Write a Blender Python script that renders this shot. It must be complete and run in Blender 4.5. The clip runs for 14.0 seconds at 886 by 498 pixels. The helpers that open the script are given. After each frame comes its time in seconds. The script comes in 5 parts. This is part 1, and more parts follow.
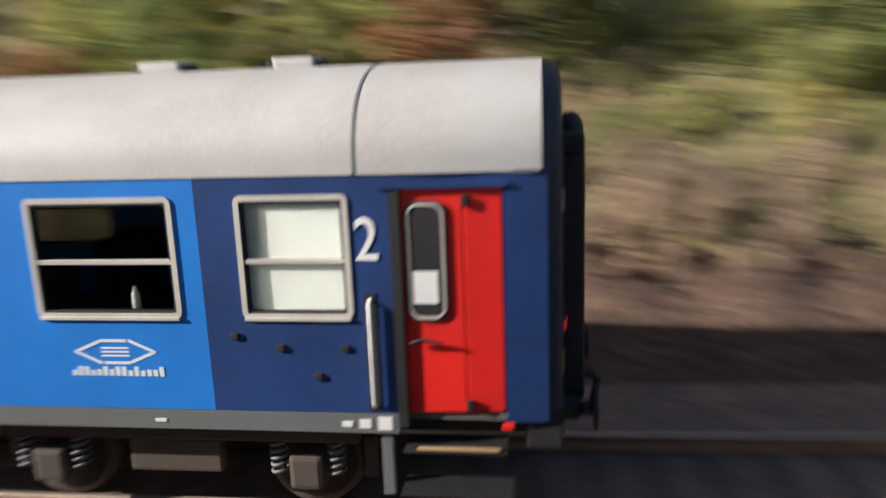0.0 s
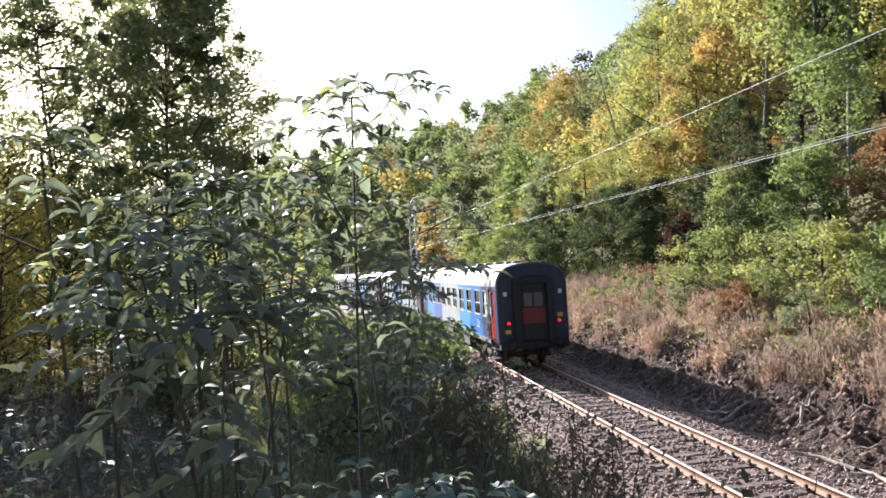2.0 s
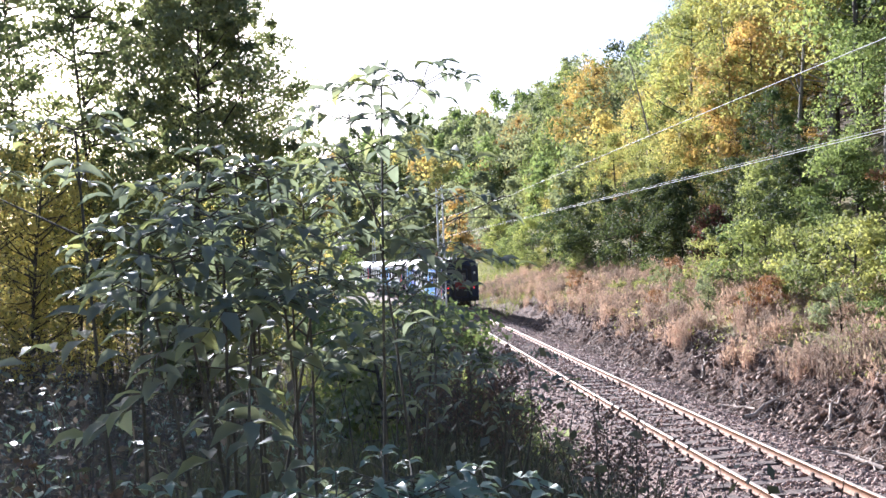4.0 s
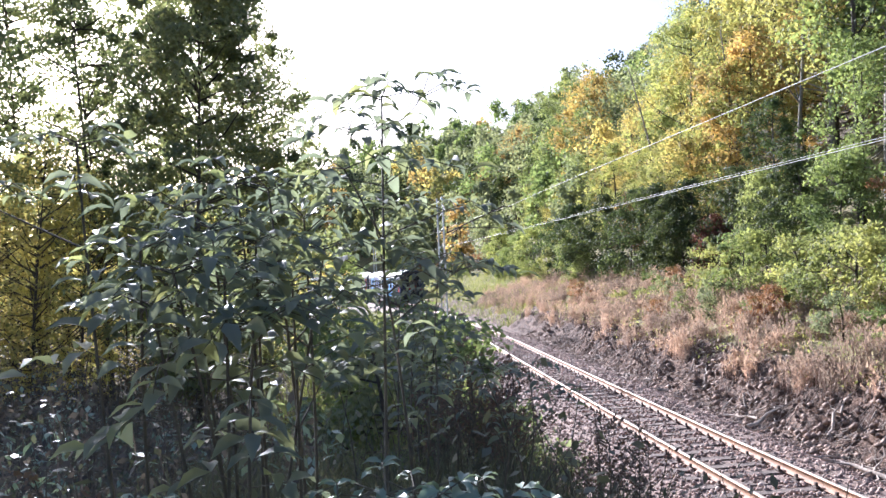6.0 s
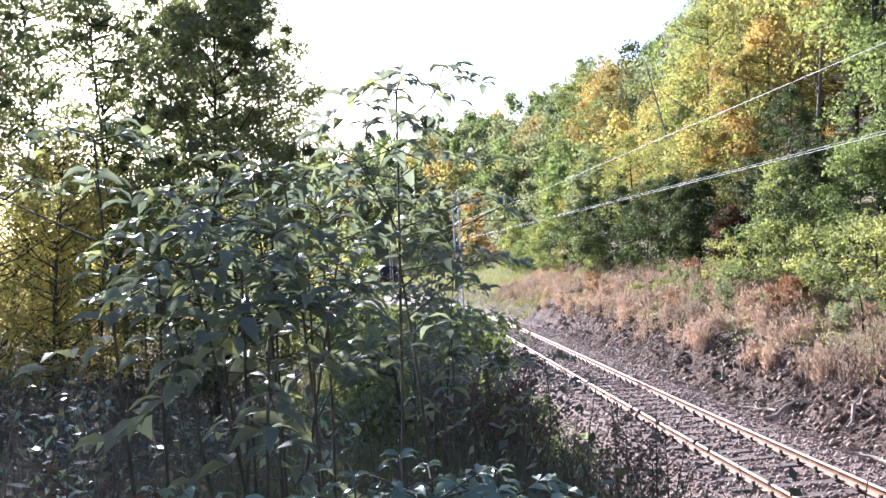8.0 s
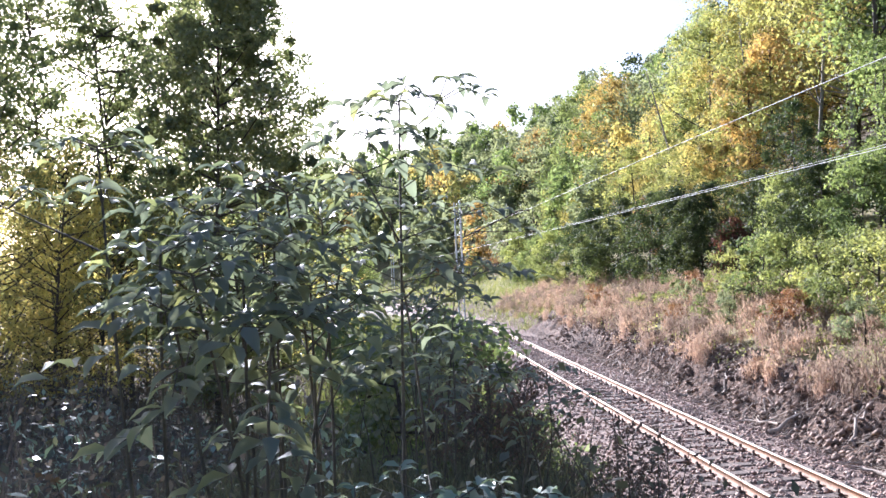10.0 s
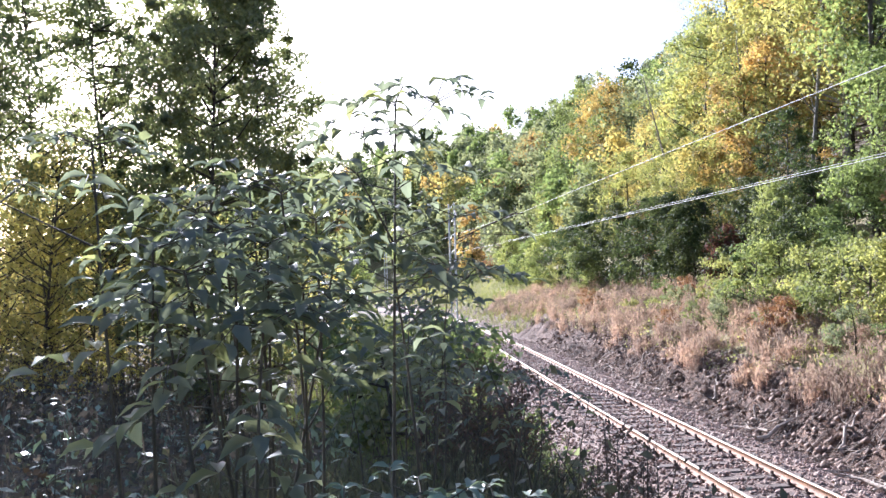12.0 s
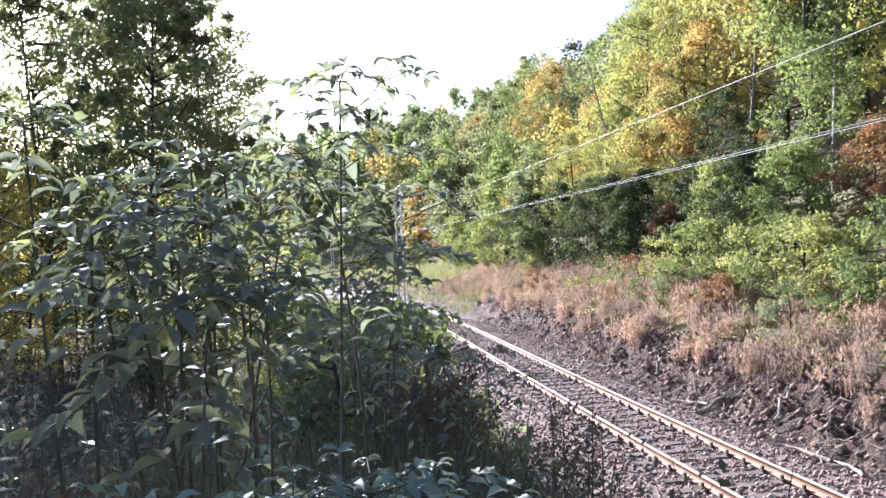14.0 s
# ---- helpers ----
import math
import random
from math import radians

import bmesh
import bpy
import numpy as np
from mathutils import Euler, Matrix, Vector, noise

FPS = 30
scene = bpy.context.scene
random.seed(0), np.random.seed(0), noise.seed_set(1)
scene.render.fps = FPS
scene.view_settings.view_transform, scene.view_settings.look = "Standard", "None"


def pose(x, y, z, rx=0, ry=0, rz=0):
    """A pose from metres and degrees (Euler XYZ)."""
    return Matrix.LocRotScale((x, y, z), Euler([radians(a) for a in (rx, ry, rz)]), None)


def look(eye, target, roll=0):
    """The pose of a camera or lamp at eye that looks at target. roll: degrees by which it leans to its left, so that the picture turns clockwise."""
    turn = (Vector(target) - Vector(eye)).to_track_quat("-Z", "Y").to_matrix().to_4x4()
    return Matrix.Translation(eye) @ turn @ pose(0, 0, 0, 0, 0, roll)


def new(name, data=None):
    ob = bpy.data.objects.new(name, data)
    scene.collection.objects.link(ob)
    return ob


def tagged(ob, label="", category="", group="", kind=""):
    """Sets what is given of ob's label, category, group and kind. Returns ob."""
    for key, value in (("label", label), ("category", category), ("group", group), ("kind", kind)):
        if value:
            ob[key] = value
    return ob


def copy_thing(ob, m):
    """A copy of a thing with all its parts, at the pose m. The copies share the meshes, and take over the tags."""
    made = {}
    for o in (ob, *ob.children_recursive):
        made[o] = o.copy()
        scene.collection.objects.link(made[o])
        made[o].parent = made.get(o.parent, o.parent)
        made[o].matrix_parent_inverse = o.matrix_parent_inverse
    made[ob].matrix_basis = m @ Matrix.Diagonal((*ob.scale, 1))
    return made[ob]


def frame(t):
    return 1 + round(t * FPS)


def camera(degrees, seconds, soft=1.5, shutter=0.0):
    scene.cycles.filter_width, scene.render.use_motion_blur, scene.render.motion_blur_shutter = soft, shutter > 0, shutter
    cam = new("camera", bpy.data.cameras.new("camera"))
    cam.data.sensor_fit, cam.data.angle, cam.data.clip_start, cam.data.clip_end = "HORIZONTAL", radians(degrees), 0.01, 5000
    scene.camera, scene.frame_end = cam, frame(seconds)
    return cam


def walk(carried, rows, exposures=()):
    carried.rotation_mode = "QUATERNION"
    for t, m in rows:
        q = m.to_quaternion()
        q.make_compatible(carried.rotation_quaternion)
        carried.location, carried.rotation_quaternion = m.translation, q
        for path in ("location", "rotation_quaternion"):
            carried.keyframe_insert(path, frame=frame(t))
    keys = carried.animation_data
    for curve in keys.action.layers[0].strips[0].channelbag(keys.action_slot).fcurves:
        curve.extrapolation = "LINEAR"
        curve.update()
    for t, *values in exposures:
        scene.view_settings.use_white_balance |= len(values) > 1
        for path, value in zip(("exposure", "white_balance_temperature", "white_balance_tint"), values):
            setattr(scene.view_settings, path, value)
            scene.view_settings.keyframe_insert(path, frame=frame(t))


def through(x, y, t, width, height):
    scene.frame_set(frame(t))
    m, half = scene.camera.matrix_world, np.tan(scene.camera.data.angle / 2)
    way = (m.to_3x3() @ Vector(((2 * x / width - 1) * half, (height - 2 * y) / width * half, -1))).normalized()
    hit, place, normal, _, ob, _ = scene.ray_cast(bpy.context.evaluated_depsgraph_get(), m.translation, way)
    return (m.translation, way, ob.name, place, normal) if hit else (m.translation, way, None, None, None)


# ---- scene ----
# ---------------------------------------------------------------- camera
LENS = 58.158
EYE_Z = 4.003
PATH = [
    (0, 0.000, 0.000, 4.003, -84.326, -12.888, 2.080),
    (0.1, 0.000, 0.000, 4.003, -73.135, -11.157, 2.524),
    (0.2, 0.000, 0.000, 4.003, -62.762, -9.799, 3.842),
    (0.3, 0.000, 0.000, 4.003, -53.897, -8.436, 3.712),
    (0.4, 0.000, 0.000, 4.003, -47.155, -6.973, 3.035),
    (0.5, 0.000, 0.000, 4.003, -41.691, -6.000, 3.054),
    (0.7, 0.000, 0.000, 4.003, -33.826, -4.607, 3.042),
    (1, 0.000, 0.000, 4.003, -24.650, -2.336, 2.462),
    (1.5, 0.000, 0.000, 4.003, -15.109, -0.299, 2.165),
    (2, 0.000, 0.000, 4.003, -10.130, 1.410, 3.465),
    (2.5, 0.000, 0.000, 4.003, -9.086, 0.917, 2.393),
    (3, 0.000, 0.000, 4.003, -8.425, 0.398, 2.029),
    (5.5, 0.000, 0.000, 4.003, -8.243, 1.393, 2.816),
    (6, 0.000, 0.000, 4.003, -8.144, 1.449, 2.688),
    (6.5, 0.000, 0.000, 4.003, -7.760, 1.702, 3.055),
    (7, 0.000, 0.000, 4.003, -7.272, 1.573, 3.291),
    (7.5, 0.000, 0.000, 4.003, -7.397, 0.812, 2.573),
    (8, 0.000, 0.000, 4.003, -7.013, 0.993, 2.977),
    (10.5, 0.000, 0.000, 4.003, -6.797, 1.854, 2.379),
    (11, 0.000, 0.000, 4.003, -7.292, 1.816, 1.538),
    (11.5, 0.000, 0.000, 4.003, -7.464, 1.794, 1.469),
    (12, 0.000, 0.000, 4.003, -7.375, 1.883, 1.675),
    (12.5, 0.000, 0.000, 4.003, -7.564, 1.586, 1.664),
    (13, 0.000, 0.000, 4.003, -8.316, 1.479, 1.949),
    (13.5, 0.000, 0.000, 4.003, -10.493, 0.741, 2.059),
    (14, 0.000, 0.000, 4.003, -11.194, 0.382, 2.289),
]
cam = camera(LENS, 14.0, 1.5, 0.6)
walk(cam, [(t, pose(x, y, z, 90 + p, r, yaw)) for t, x, y, z, yaw, p, r in PATH],
     exposures=[(0, 0.95, 6150, 13), (1.0, 1.18, 6000, 12), (1.6, 1.27, 5900, 12), (2.6, 1.82, 5350, 17), (14, 1.92, 5250, 19)])

# ---------------------------------------------------------------- world, sun
SUN_YAW, SUN_EL = 16.5, 22.0
world = bpy.data.worlds.new("world")
scene.world = world
world.use_nodes = True
wn = world.node_tree
sky = wn.nodes.new("ShaderNodeTexSky")
sky.sky_type = "NISHITA"
sky.sun_disc = False
sky.sun_elevation = radians(SUN_EL)
sky.sun_rotation = radians(-SUN_YAW)
sky.air_density, sky.dust_density, sky.ozone_density = 1.0, 2.5, 1.0
wn.nodes["Background"].inputs["Strength"].default_value = 0.06
wn.links.new(sky.outputs[0], wn.nodes["Background"].inputs["Color"])

sun_data = bpy.data.lights.new("sun", "SUN")
sun_data.energy, sun_data.angle, sun_data.color = 5.0, radians(0.6), (1.0, 0.91, 0.80)
sun = new("sun", sun_data)
sun_dir = Vector((-math.sin(radians(SUN_YAW)) * math.cos(radians(SUN_EL)), math.cos(radians(SUN_YAW)) * math.cos(radians(SUN_EL)), math.sin(radians(SUN_EL))))
sun.matrix_world = look(sun_dir * 60, (0, 0, 0))

# ---------------------------------------------------------------- the line of the track
TRACK_X = 7.4652
S_END, S_BEND = 330.0, 128.0
_ds = 0.5
_s = np.arange(-60, S_END + _ds, _ds)


def heading(s):
    """Left turn of the track, in radians, s metres along it."""
    a = np.minimum(s, 55.0)
    a = np.maximum(a, -20.0)
    return -0.003280 * a + 5.3598e-05 * a * a + 0.002393 * np.clip(s - 55.0, 0, S_BEND - 55.0) + 0.0055 * np.maximum(0, s - S_BEND)


_th = heading(_s + _ds / 2)
_i0 = int(np.argmin(abs(_s)))
_tx = np.concatenate([[0], np.cumsum(-np.sin(_th) * _ds)])[:-1]
_ty = np.concatenate([[0], np.cumsum(np.cos(_th) * _ds)])[:-1]
_tx = _tx - _tx[_i0] + TRACK_X
_ty = _ty - _ty[_i0]


def on_track(s, l=0.0):
    """World x, y of the point s metres along the track and l metres to its right."""
    x, y, h = np.interp(s, _s, _tx), np.interp(s, _s, _ty), heading(np.asarray(s, float))
    return x + l * np.cos(h), y + l * np.sin(h)


def track_of(x, y):
    """s and l of world points."""
    x, y = np.asarray(x, float), np.asarray(y, float)
    s = y.copy()
    for _ in range(6):
        px, py, h = np.interp(s, _s, _tx), np.interp(s, _s, _ty), heading(s)
        s = np.clip(s + (x - px) * -np.sin(h) + (y - py) * np.cos(h), -60, S_END)
    px, py, h = np.interp(s, _s, _tx), np.interp(s, _s, _ty), heading(s)
    return s, (x - px) * np.cos(h) + (y - py) * np.sin(h)


def waves(x, y, scale, seed=0):
    """Smooth cheap unevenness, about -1 to 1."""
    r = np.random.RandomState(seed)
    out = 0
    for k in range(5):
        a, f, p = r.rand() * 6.28, (0.6 + 1.3 * r.rand()) / scale, r.rand() * 6.28
        out = out + np.sin((x * np.cos(a) + y * np.sin(a)) * f * 6.28 + p)
    return out / 2.6


def step(a, b, v):
    t = np.clip((v - a) / (b - a), 0, 1)
    return t * t * (3 - 2 * t)


def height_sl(s, l, x, y):
    shift = 0.8 * (1 - step(2, 12, s)) * step(1.8, 2.6, l)
    right = np.interp(l + shift, [0, 1.75, 2.7, 3.3, 4.0, 5.3, 9, 12, 40, 75, 120, 400], [-.205, -.225, -.62, -.66, -.3, .6, 1.75, 3.1, 21, 39, 46, 50])
    bank = 4.1 - (3.5 - 2.4 * step(7.5, 11.5, -l) * (1 - step(30, 55, s))) * step(4.0, 14.0, s)
    wide = 0.3 + 0.7 * step(3.3, 6.4, -l) * bank + 0.9 * step(9, 40, -l)
    left = np.interp(-l, [0, 1.75, 2.9, 3.4], [-.205, -.225, -.55, -.5])
    left = np.where(-l > 3.3, -.8 + wide, left)
    z = np.where(l >= 0, right, left)
    rough = step(2.6, 4.5, abs(l))
    z = z + rough * (0.09 * waves(x, y, 2.3, 3) + 0.04 * waves(x, y, 0.7, 4) + step(12, 30, abs(l)) * 0.5 * waves(x, y, 14, 5))
    cut = step(3.2, 4.0, l) * (1 - step(5.4, 6.4, l))
    return z + cut * (0.20 * waves(x, y, 1.6, 6) + 0.16 * waves(x, y, 0.75, 7) + 0.09 * waves(x, y, 0.35, 8))


def ground_z(x, y):
    s, l = track_of(x, y)
    return height_sl(s, l, np.asarray(x, float), np.asarray(y, float))


# ---------------------------------------------------------------- materials
def principled(name, rough=0.6, metal=0.0):
    m = bpy.data.materials.new(name)
    m.use_nodes = True
    b = m.node_tree.nodes["Principled BSDF"]
    b.inputs["Roughness"].default_value, b.inputs["Metallic"].default_value = rough, metal
    return m, m.node_tree, b


def noise_node(nt, scale, detail=5.0, rough=0.6, coord="Object"):
    tc, n = nt.nodes.new("ShaderNodeTexCoord"), nt.nodes.new("ShaderNodeTexNoise")
    n.inputs["Scale"].default_value, n.inputs["Detail"].default_value, n.inputs["Roughness"].default_value = scale, detail, rough
    nt.links.new(tc.outputs[coord], n.inputs["Vector"])
    return n.outputs["Fac"]


def ramp(nt, fac, *stops):
    r = nt.nodes.new("ShaderNodeValToRGB")
    while len(r.color_ramp.elements) < len(stops):
        r.color_ramp.elements.new(0.5)
    for e, (p, c) in zip(r.color_ramp.elements, stops):
        e.position, e.color = p, (*c, 1)
    nt.links.new(fac, r.inputs["Fac"])
    return r.outputs["Color"]


def mix(nt, fac, a, b, kind="MIX"):
    m = nt.nodes.new("ShaderNodeMix")
    m.data_type, m.blend_type = "RGBA", kind
    for sock, v in ((m.inputs["Factor"], fac), (m.inputs["A"], a), (m.inputs["B"], b)):
        if isinstance(v, bpy.types.NodeSocket):
            nt.links.new(v, sock)
        elif isinstance(v, tuple):
            sock.default_value = (*v, 1)
        else:
            sock.default_value = v
    return m.outputs["Result"]


def bump(nt, b, fac, strength, distance):
    n = nt.nodes.new("ShaderNodeBump")
    n.inputs["Strength"].default_value, n.inputs["Distance"].default_value = strength, distance
    nt.links.new(fac, n.inputs["Height"])
    nt.links.new(n.outputs["Normal"], b.inputs["Normal"])


def painted(name, colour, rough=0.4, smudge=0.25, smudge_colour=(0.10, 0.08, 0.06), metal=0.0):
    """Paint with a broad smudge and fine grime."""
    m, nt, b = principled(name, rough, metal)
    broad = ramp(nt, noise_node(nt, 1.3), (0.35, (0, 0, 0)), (0.75, (1, 1, 1)))
    fine = ramp(nt, noise_node(nt, 22, 6), (0.45, (0, 0, 0)), (0.8, (1, 1, 1)))
    c = mix(nt, smudge, colour, mix(nt, broad, colour, smudge_colour))
    light = tuple(min(1, v * 1.12 + 0.01) for v in colour)
    fac = nt.nodes.new("ShaderNodeMath")
    fac.operation = "MULTIPLY"
    nt.links.new(fine, fac.inputs[0])
    fac.inputs[1].default_value = smudge
    c = mix(nt, fac.outputs[0], c, light)
    nt.links.new(c, b.inputs["Base Color"])
    rr = nt.nodes.new("ShaderNodeMapRange")
    rr.inputs["To Min"].default_value, rr.inputs["To Max"].default_value = rough * 0.8, min(1, rough * 1.35)
    nt.links.new(noise_node(nt, 6), rr.inputs["Value"])
    nt.links.new(rr.outputs[0], b.inputs["Roughness"])
    bump(nt, b, noise_node(nt, 4, 3), 0.12, 0.01)
    return m


def leafy(name, a, b_col, c_col, through=0.45, gloss=0.45, shine=(1.25, 1.25, 0.85)):
    """Leaves: three tints over leaves and branches, with light shining through."""
    m, nt, b = principled(name, gloss)
    geo = nt.nodes.new("ShaderNodeNewGeometry")
    info = nt.nodes.new("ShaderNodeObjectInfo")
    tint = mix(nt, 0.5, ramp(nt, geo.outputs["Random Per Island"], (0.0, a), (0.55, b_col), (1.0, c_col)), b_col)
    big = ramp(nt, noise_node(nt, 0.55, 2, 0.5), (0.35, (0.58, 0.63, 0.62)), (0.7, (1.25, 1.2, 1.05)))
    c = mix(nt, 1.0, tint, big, "MULTIPLY")
    each = nt.nodes.new("ShaderNodeHueSaturation")
    mr = nt.nodes.new("ShaderNodeMapRange")
    mr.inputs["To Min"].default_value, mr.inputs["To Max"].default_value = 0.485, 0.515
    nt.links.new(info.outputs["Random"], mr.inputs["Value"])
    nt.links.new(mr.outputs[0], each.inputs["Hue"])
    nt.links.new(c, each.inputs["Color"])
    c = each.outputs["Color"]
    nt.links.new(c, b.inputs["Base Color"])
    t = nt.nodes.new("ShaderNodeBsdfTranslucent")
    warm = mix(nt, 1.0, c, shine, "MULTIPLY")
    nt.links.new(warm, t.inputs["Color"])
    mx = nt.nodes.new("ShaderNodeMixShader")
    mx.inputs[0].default_value = through
    out = nt.nodes["Material Output"]
    nt.links.new(b.outputs[0], mx.inputs[1])
    nt.links.new(t.outputs[0], mx.inputs[2])
    nt.links.new(mx.outputs[0], out.inputs["Surface"])
    return m


def speckled(name, dark, mid, light, scale, rough=0.9, depth=0.02):
    m, nt, b = principled(name, rough)
    c1 = ramp(nt, noise_node(nt, scale, 6, 0.7), (0.3, dark), (0.5, mid), (0.72, light))
    c2 = ramp(nt, noise_node(nt, scale * 0.12, 3), (0.3, (0.65, 0.65, 0.65)), (0.7, (1.15, 1.12, 1.05)))
    nt.links.new(mix(nt, 1.0, c1, c2, "MULTIPLY"), b.inputs["Base Color"])
    bump(nt, b, noise_node(nt, scale * 1.5, 6, 0.7), 0.8, depth)
    return m


def by_island(name, *cols, rough=0.85, fine=30.0):
    """Loose pieces, each of its own tint."""
    m, nt, b = principled(name, rough)
    geo = nt.nodes.new("ShaderNodeNewGeometry")
    n = len(cols)
    c = ramp(nt, geo.outputs["Random Per Island"], *[(i / max(1, n - 1), col) for i, col in enumerate(cols)])
    grain = ramp(nt, noise_node(nt, fine, 4), (0.3, (0.7, 0.7, 0.7)), (0.7, (1.2, 1.2, 1.2)))
    nt.links.new(mix(nt, 1.0, c, grain, "MULTIPLY"), b.inputs["Base Color"])
    return m


M_GROUND = speckled("forest_soil", (0.06, 0.045, 0.03), (0.13, 0.10, 0.06), (0.22, 0.18, 0.10), 5.0, 0.95, 0.05)
M_BALLAST = speckled("ballast_gravel", (0.09, 0.064, 0.052), (0.235, 0.168, 0.138), (0.39, 0.295, 0.245), 14.0, 0.95, 0.04)
M_STONE = by_island("ballast_stone", (0.14, 0.093, 0.074), (0.30, 0.20, 0.158), (0.38, 0.26, 0.205), (0.47, 0.37, 0.30), (0.24, 0.17, 0.138))
M_SLEEPER = speckled("weathered_sleeper_wood", (0.05, 0.038, 0.032), (0.125, 0.095, 0.08), (0.22, 0.175, 0.15), 18.0, 0.9, 0.01)
M_RUST = speckled("rusty_steel", (0.17, 0.09, 0.05), (0.31, 0.17, 0.095), (0.42, 0.25, 0.15), 25.0, 0.75, 0.004)
M_CLIP = speckled("dark_clip_steel", (0.04, 0.03, 0.025), (0.09, 0.065, 0.05), (0.14, 0.10, 0.08), 40.0, 0.7, 0.003)
M_POLISH, _nt, _b = principled("polished_rail_head", 0.6, 1.0)
_nt.links.new(ramp(_nt, noise_node(_nt, 12), (0.3, (0.50, 0.42, 0.35)), (0.7, (0.72, 0.64, 0.56))), _b.inputs["Base Color"])
M_BARK = speckled("brown_bark", (0.03, 0.025, 0.02), (0.08, 0.065, 0.05), (0.15, 0.13, 0.10), 9.0, 0.95, 0.03)
M_PALE_BARK = speckled("grey_bark", (0.10, 0.09, 0.08), (0.24, 0.22, 0.19), (0.42, 0.39, 0.35), 7.0, 0.9, 0.02)
M_TWIG = speckled("dead_wood", (0.16, 0.12, 0.095), (0.36, 0.30, 0.25), (0.58, 0.51, 0.44), 12.0, 0.9, 0.01)
M_STEM = speckled("elder_stem", (0.05, 0.045, 0.035), (0.10, 0.085, 0.06), (0.17, 0.15, 0.10), 15.0, 0.8, 0.004)

# hillside leaf tints hold extra blue, so some haze is mixed into them
L_GREEN = leafy("green_leaves", (0.165, 0.215, 0.095), (0.24, 0.285, 0.125), (0.34, 0.37, 0.16), 0.5, 0.75)
L_DARK = leafy("dark_green_leaves", (0.05, 0.07, 0.034), (0.085, 0.11, 0.048), (0.13, 0.155, 0.065), 0.35, 0.75)
L_YELLOW = leafy("yellow_leaves", (0.385, 0.363, 0.143), (0.528, 0.462, 0.187), (0.594, 0.484, 0.198), 0.5, 0.75)
L_LIME = leafy("yellow_green_leaves", (0.265, 0.30, 0.13), (0.36, 0.375, 0.155), (0.46, 0.425, 0.18), 0.5, 0.75)
L_ORANGE = leafy("orange_leaves", (0.38, 0.27, 0.12), (0.47, 0.32, 0.14), (0.46, 0.36, 0.14), 0.5, 0.75)
L_RUST = leafy("rust_red_leaves", (0.24, 0.13, 0.075), (0.34, 0.18, 0.11), (0.38, 0.26, 0.13), 0.45, 0.75)
L_PURPLE = leafy("dark_red_leaves", (0.12, 0.05, 0.05), (0.18, 0.075, 0.07), (0.22, 0.12, 0.08), 0.4, 0.75)
L_GREY = leafy("grey_green_leaves", (0.205, 0.24, 0.165), (0.28, 0.305, 0.205), (0.36, 0.365, 0.235), 0.5, 0.75)
# leaf colour lightened to carry the sun's flare veil over the willows
L_BIRCH = leafy("small_willow_leaves", (0.15, 0.18, 0.10), (0.21, 0.235, 0.13), (0.32, 0.29, 0.14), 0.6, 0.5)
L_GOLD = leafy("golden_thicket_leaves", (0.42, 0.38, 0.17), (0.54, 0.46, 0.20), (0.64, 0.44, 0.17), 0.68, 0.65)
# the two bluish tints put reflected sky into the elder's leaf colour
L_ELDER = leafy("elder_leaves", (0.175, 0.205, 0.215), (0.245, 0.275, 0.25), (0.48, 0.49, 0.15), 0.6, 0.48)
# pale blue-green base stands in for the sky reflected on these leaves
L_SPROUT = leafy("sky_sheen_leaves", (0.17, 0.235, 0.2), (0.24, 0.31, 0.255), (0.33, 0.39, 0.31), 0.3, 0.42)
# brownish green, darkened so the near bank's shade is in the colour
L_HERB = leafy("shaded_undergrowth_leaves", (0.085, 0.09, 0.07), (0.12, 0.125, 0.09), (0.17, 0.15, 0.115), 0.35, 0.6)
L_STRAW = leafy("dry_straw", (0.30, 0.20, 0.16), (0.42, 0.295, 0.24), (0.52, 0.41, 0.33), 0.45, 0.85, (1.0, 0.97, 0.93))
L_GRASS = leafy("rough_grass", (0.15, 0.2, 0.07), (0.25, 0.27, 0.11), (0.38, 0.35, 0.17), 0.4, 0.75)
L_SEED = leafy("dry_seed_heads", (0.11, 0.07, 0.06), (0.18, 0.115, 0.09), (0.27, 0.18, 0.14), 0.2, 0.8)

L_TANGLE = leafy("withered_leaves", (0.07, 0.058, 0.05), (0.125, 0.104, 0.088), (0.21, 0.18, 0.13), 0.4, 0.8, (1, 1, 1))


# ---------------------------------------------------------------- mesh helpers
def mesh_of(name, verts, faces, mats, index=None, smooth=False):
    me = bpy.data.meshes.new(name)
    me.from_pydata(verts, [], faces)
    for m in mats if isinstance(mats, (list, tuple)) else [mats]:
        me.materials.append(m)
    if index is not None:
        me.polygons.foreach_set("material_index", index)
    if smooth:
        me.polygons.foreach_set("use_smooth", [True] * len(me.polygons))
    me.update()
    return me


def fast_mesh(name, verts, faces, mat, smooth=False):
    """A mesh from an array of points and an array of faces with equal corner counts."""
    verts, faces = np.asarray(verts, np.float32), np.asarray(faces, np.int32)
    me = bpy.data.meshes.new(name)
    n, k = faces.shape
    me.vertices.add(len(verts))
    me.vertices.foreach_set("co", verts.ravel())
    me.loops.add(n * k)
    me.loops.foreach_set("vertex_index", faces.ravel())
    me.polygons.add(n)
    me.polygons.foreach_set("loop_start", np.arange(0, n * k, k, dtype=np.int32))
    if smooth:
        me.polygons.foreach_set("use_smooth", np.ones(n, dtype=bool))
    me.materials.append(mat)
    me.update(calc_edges=True)
    return me


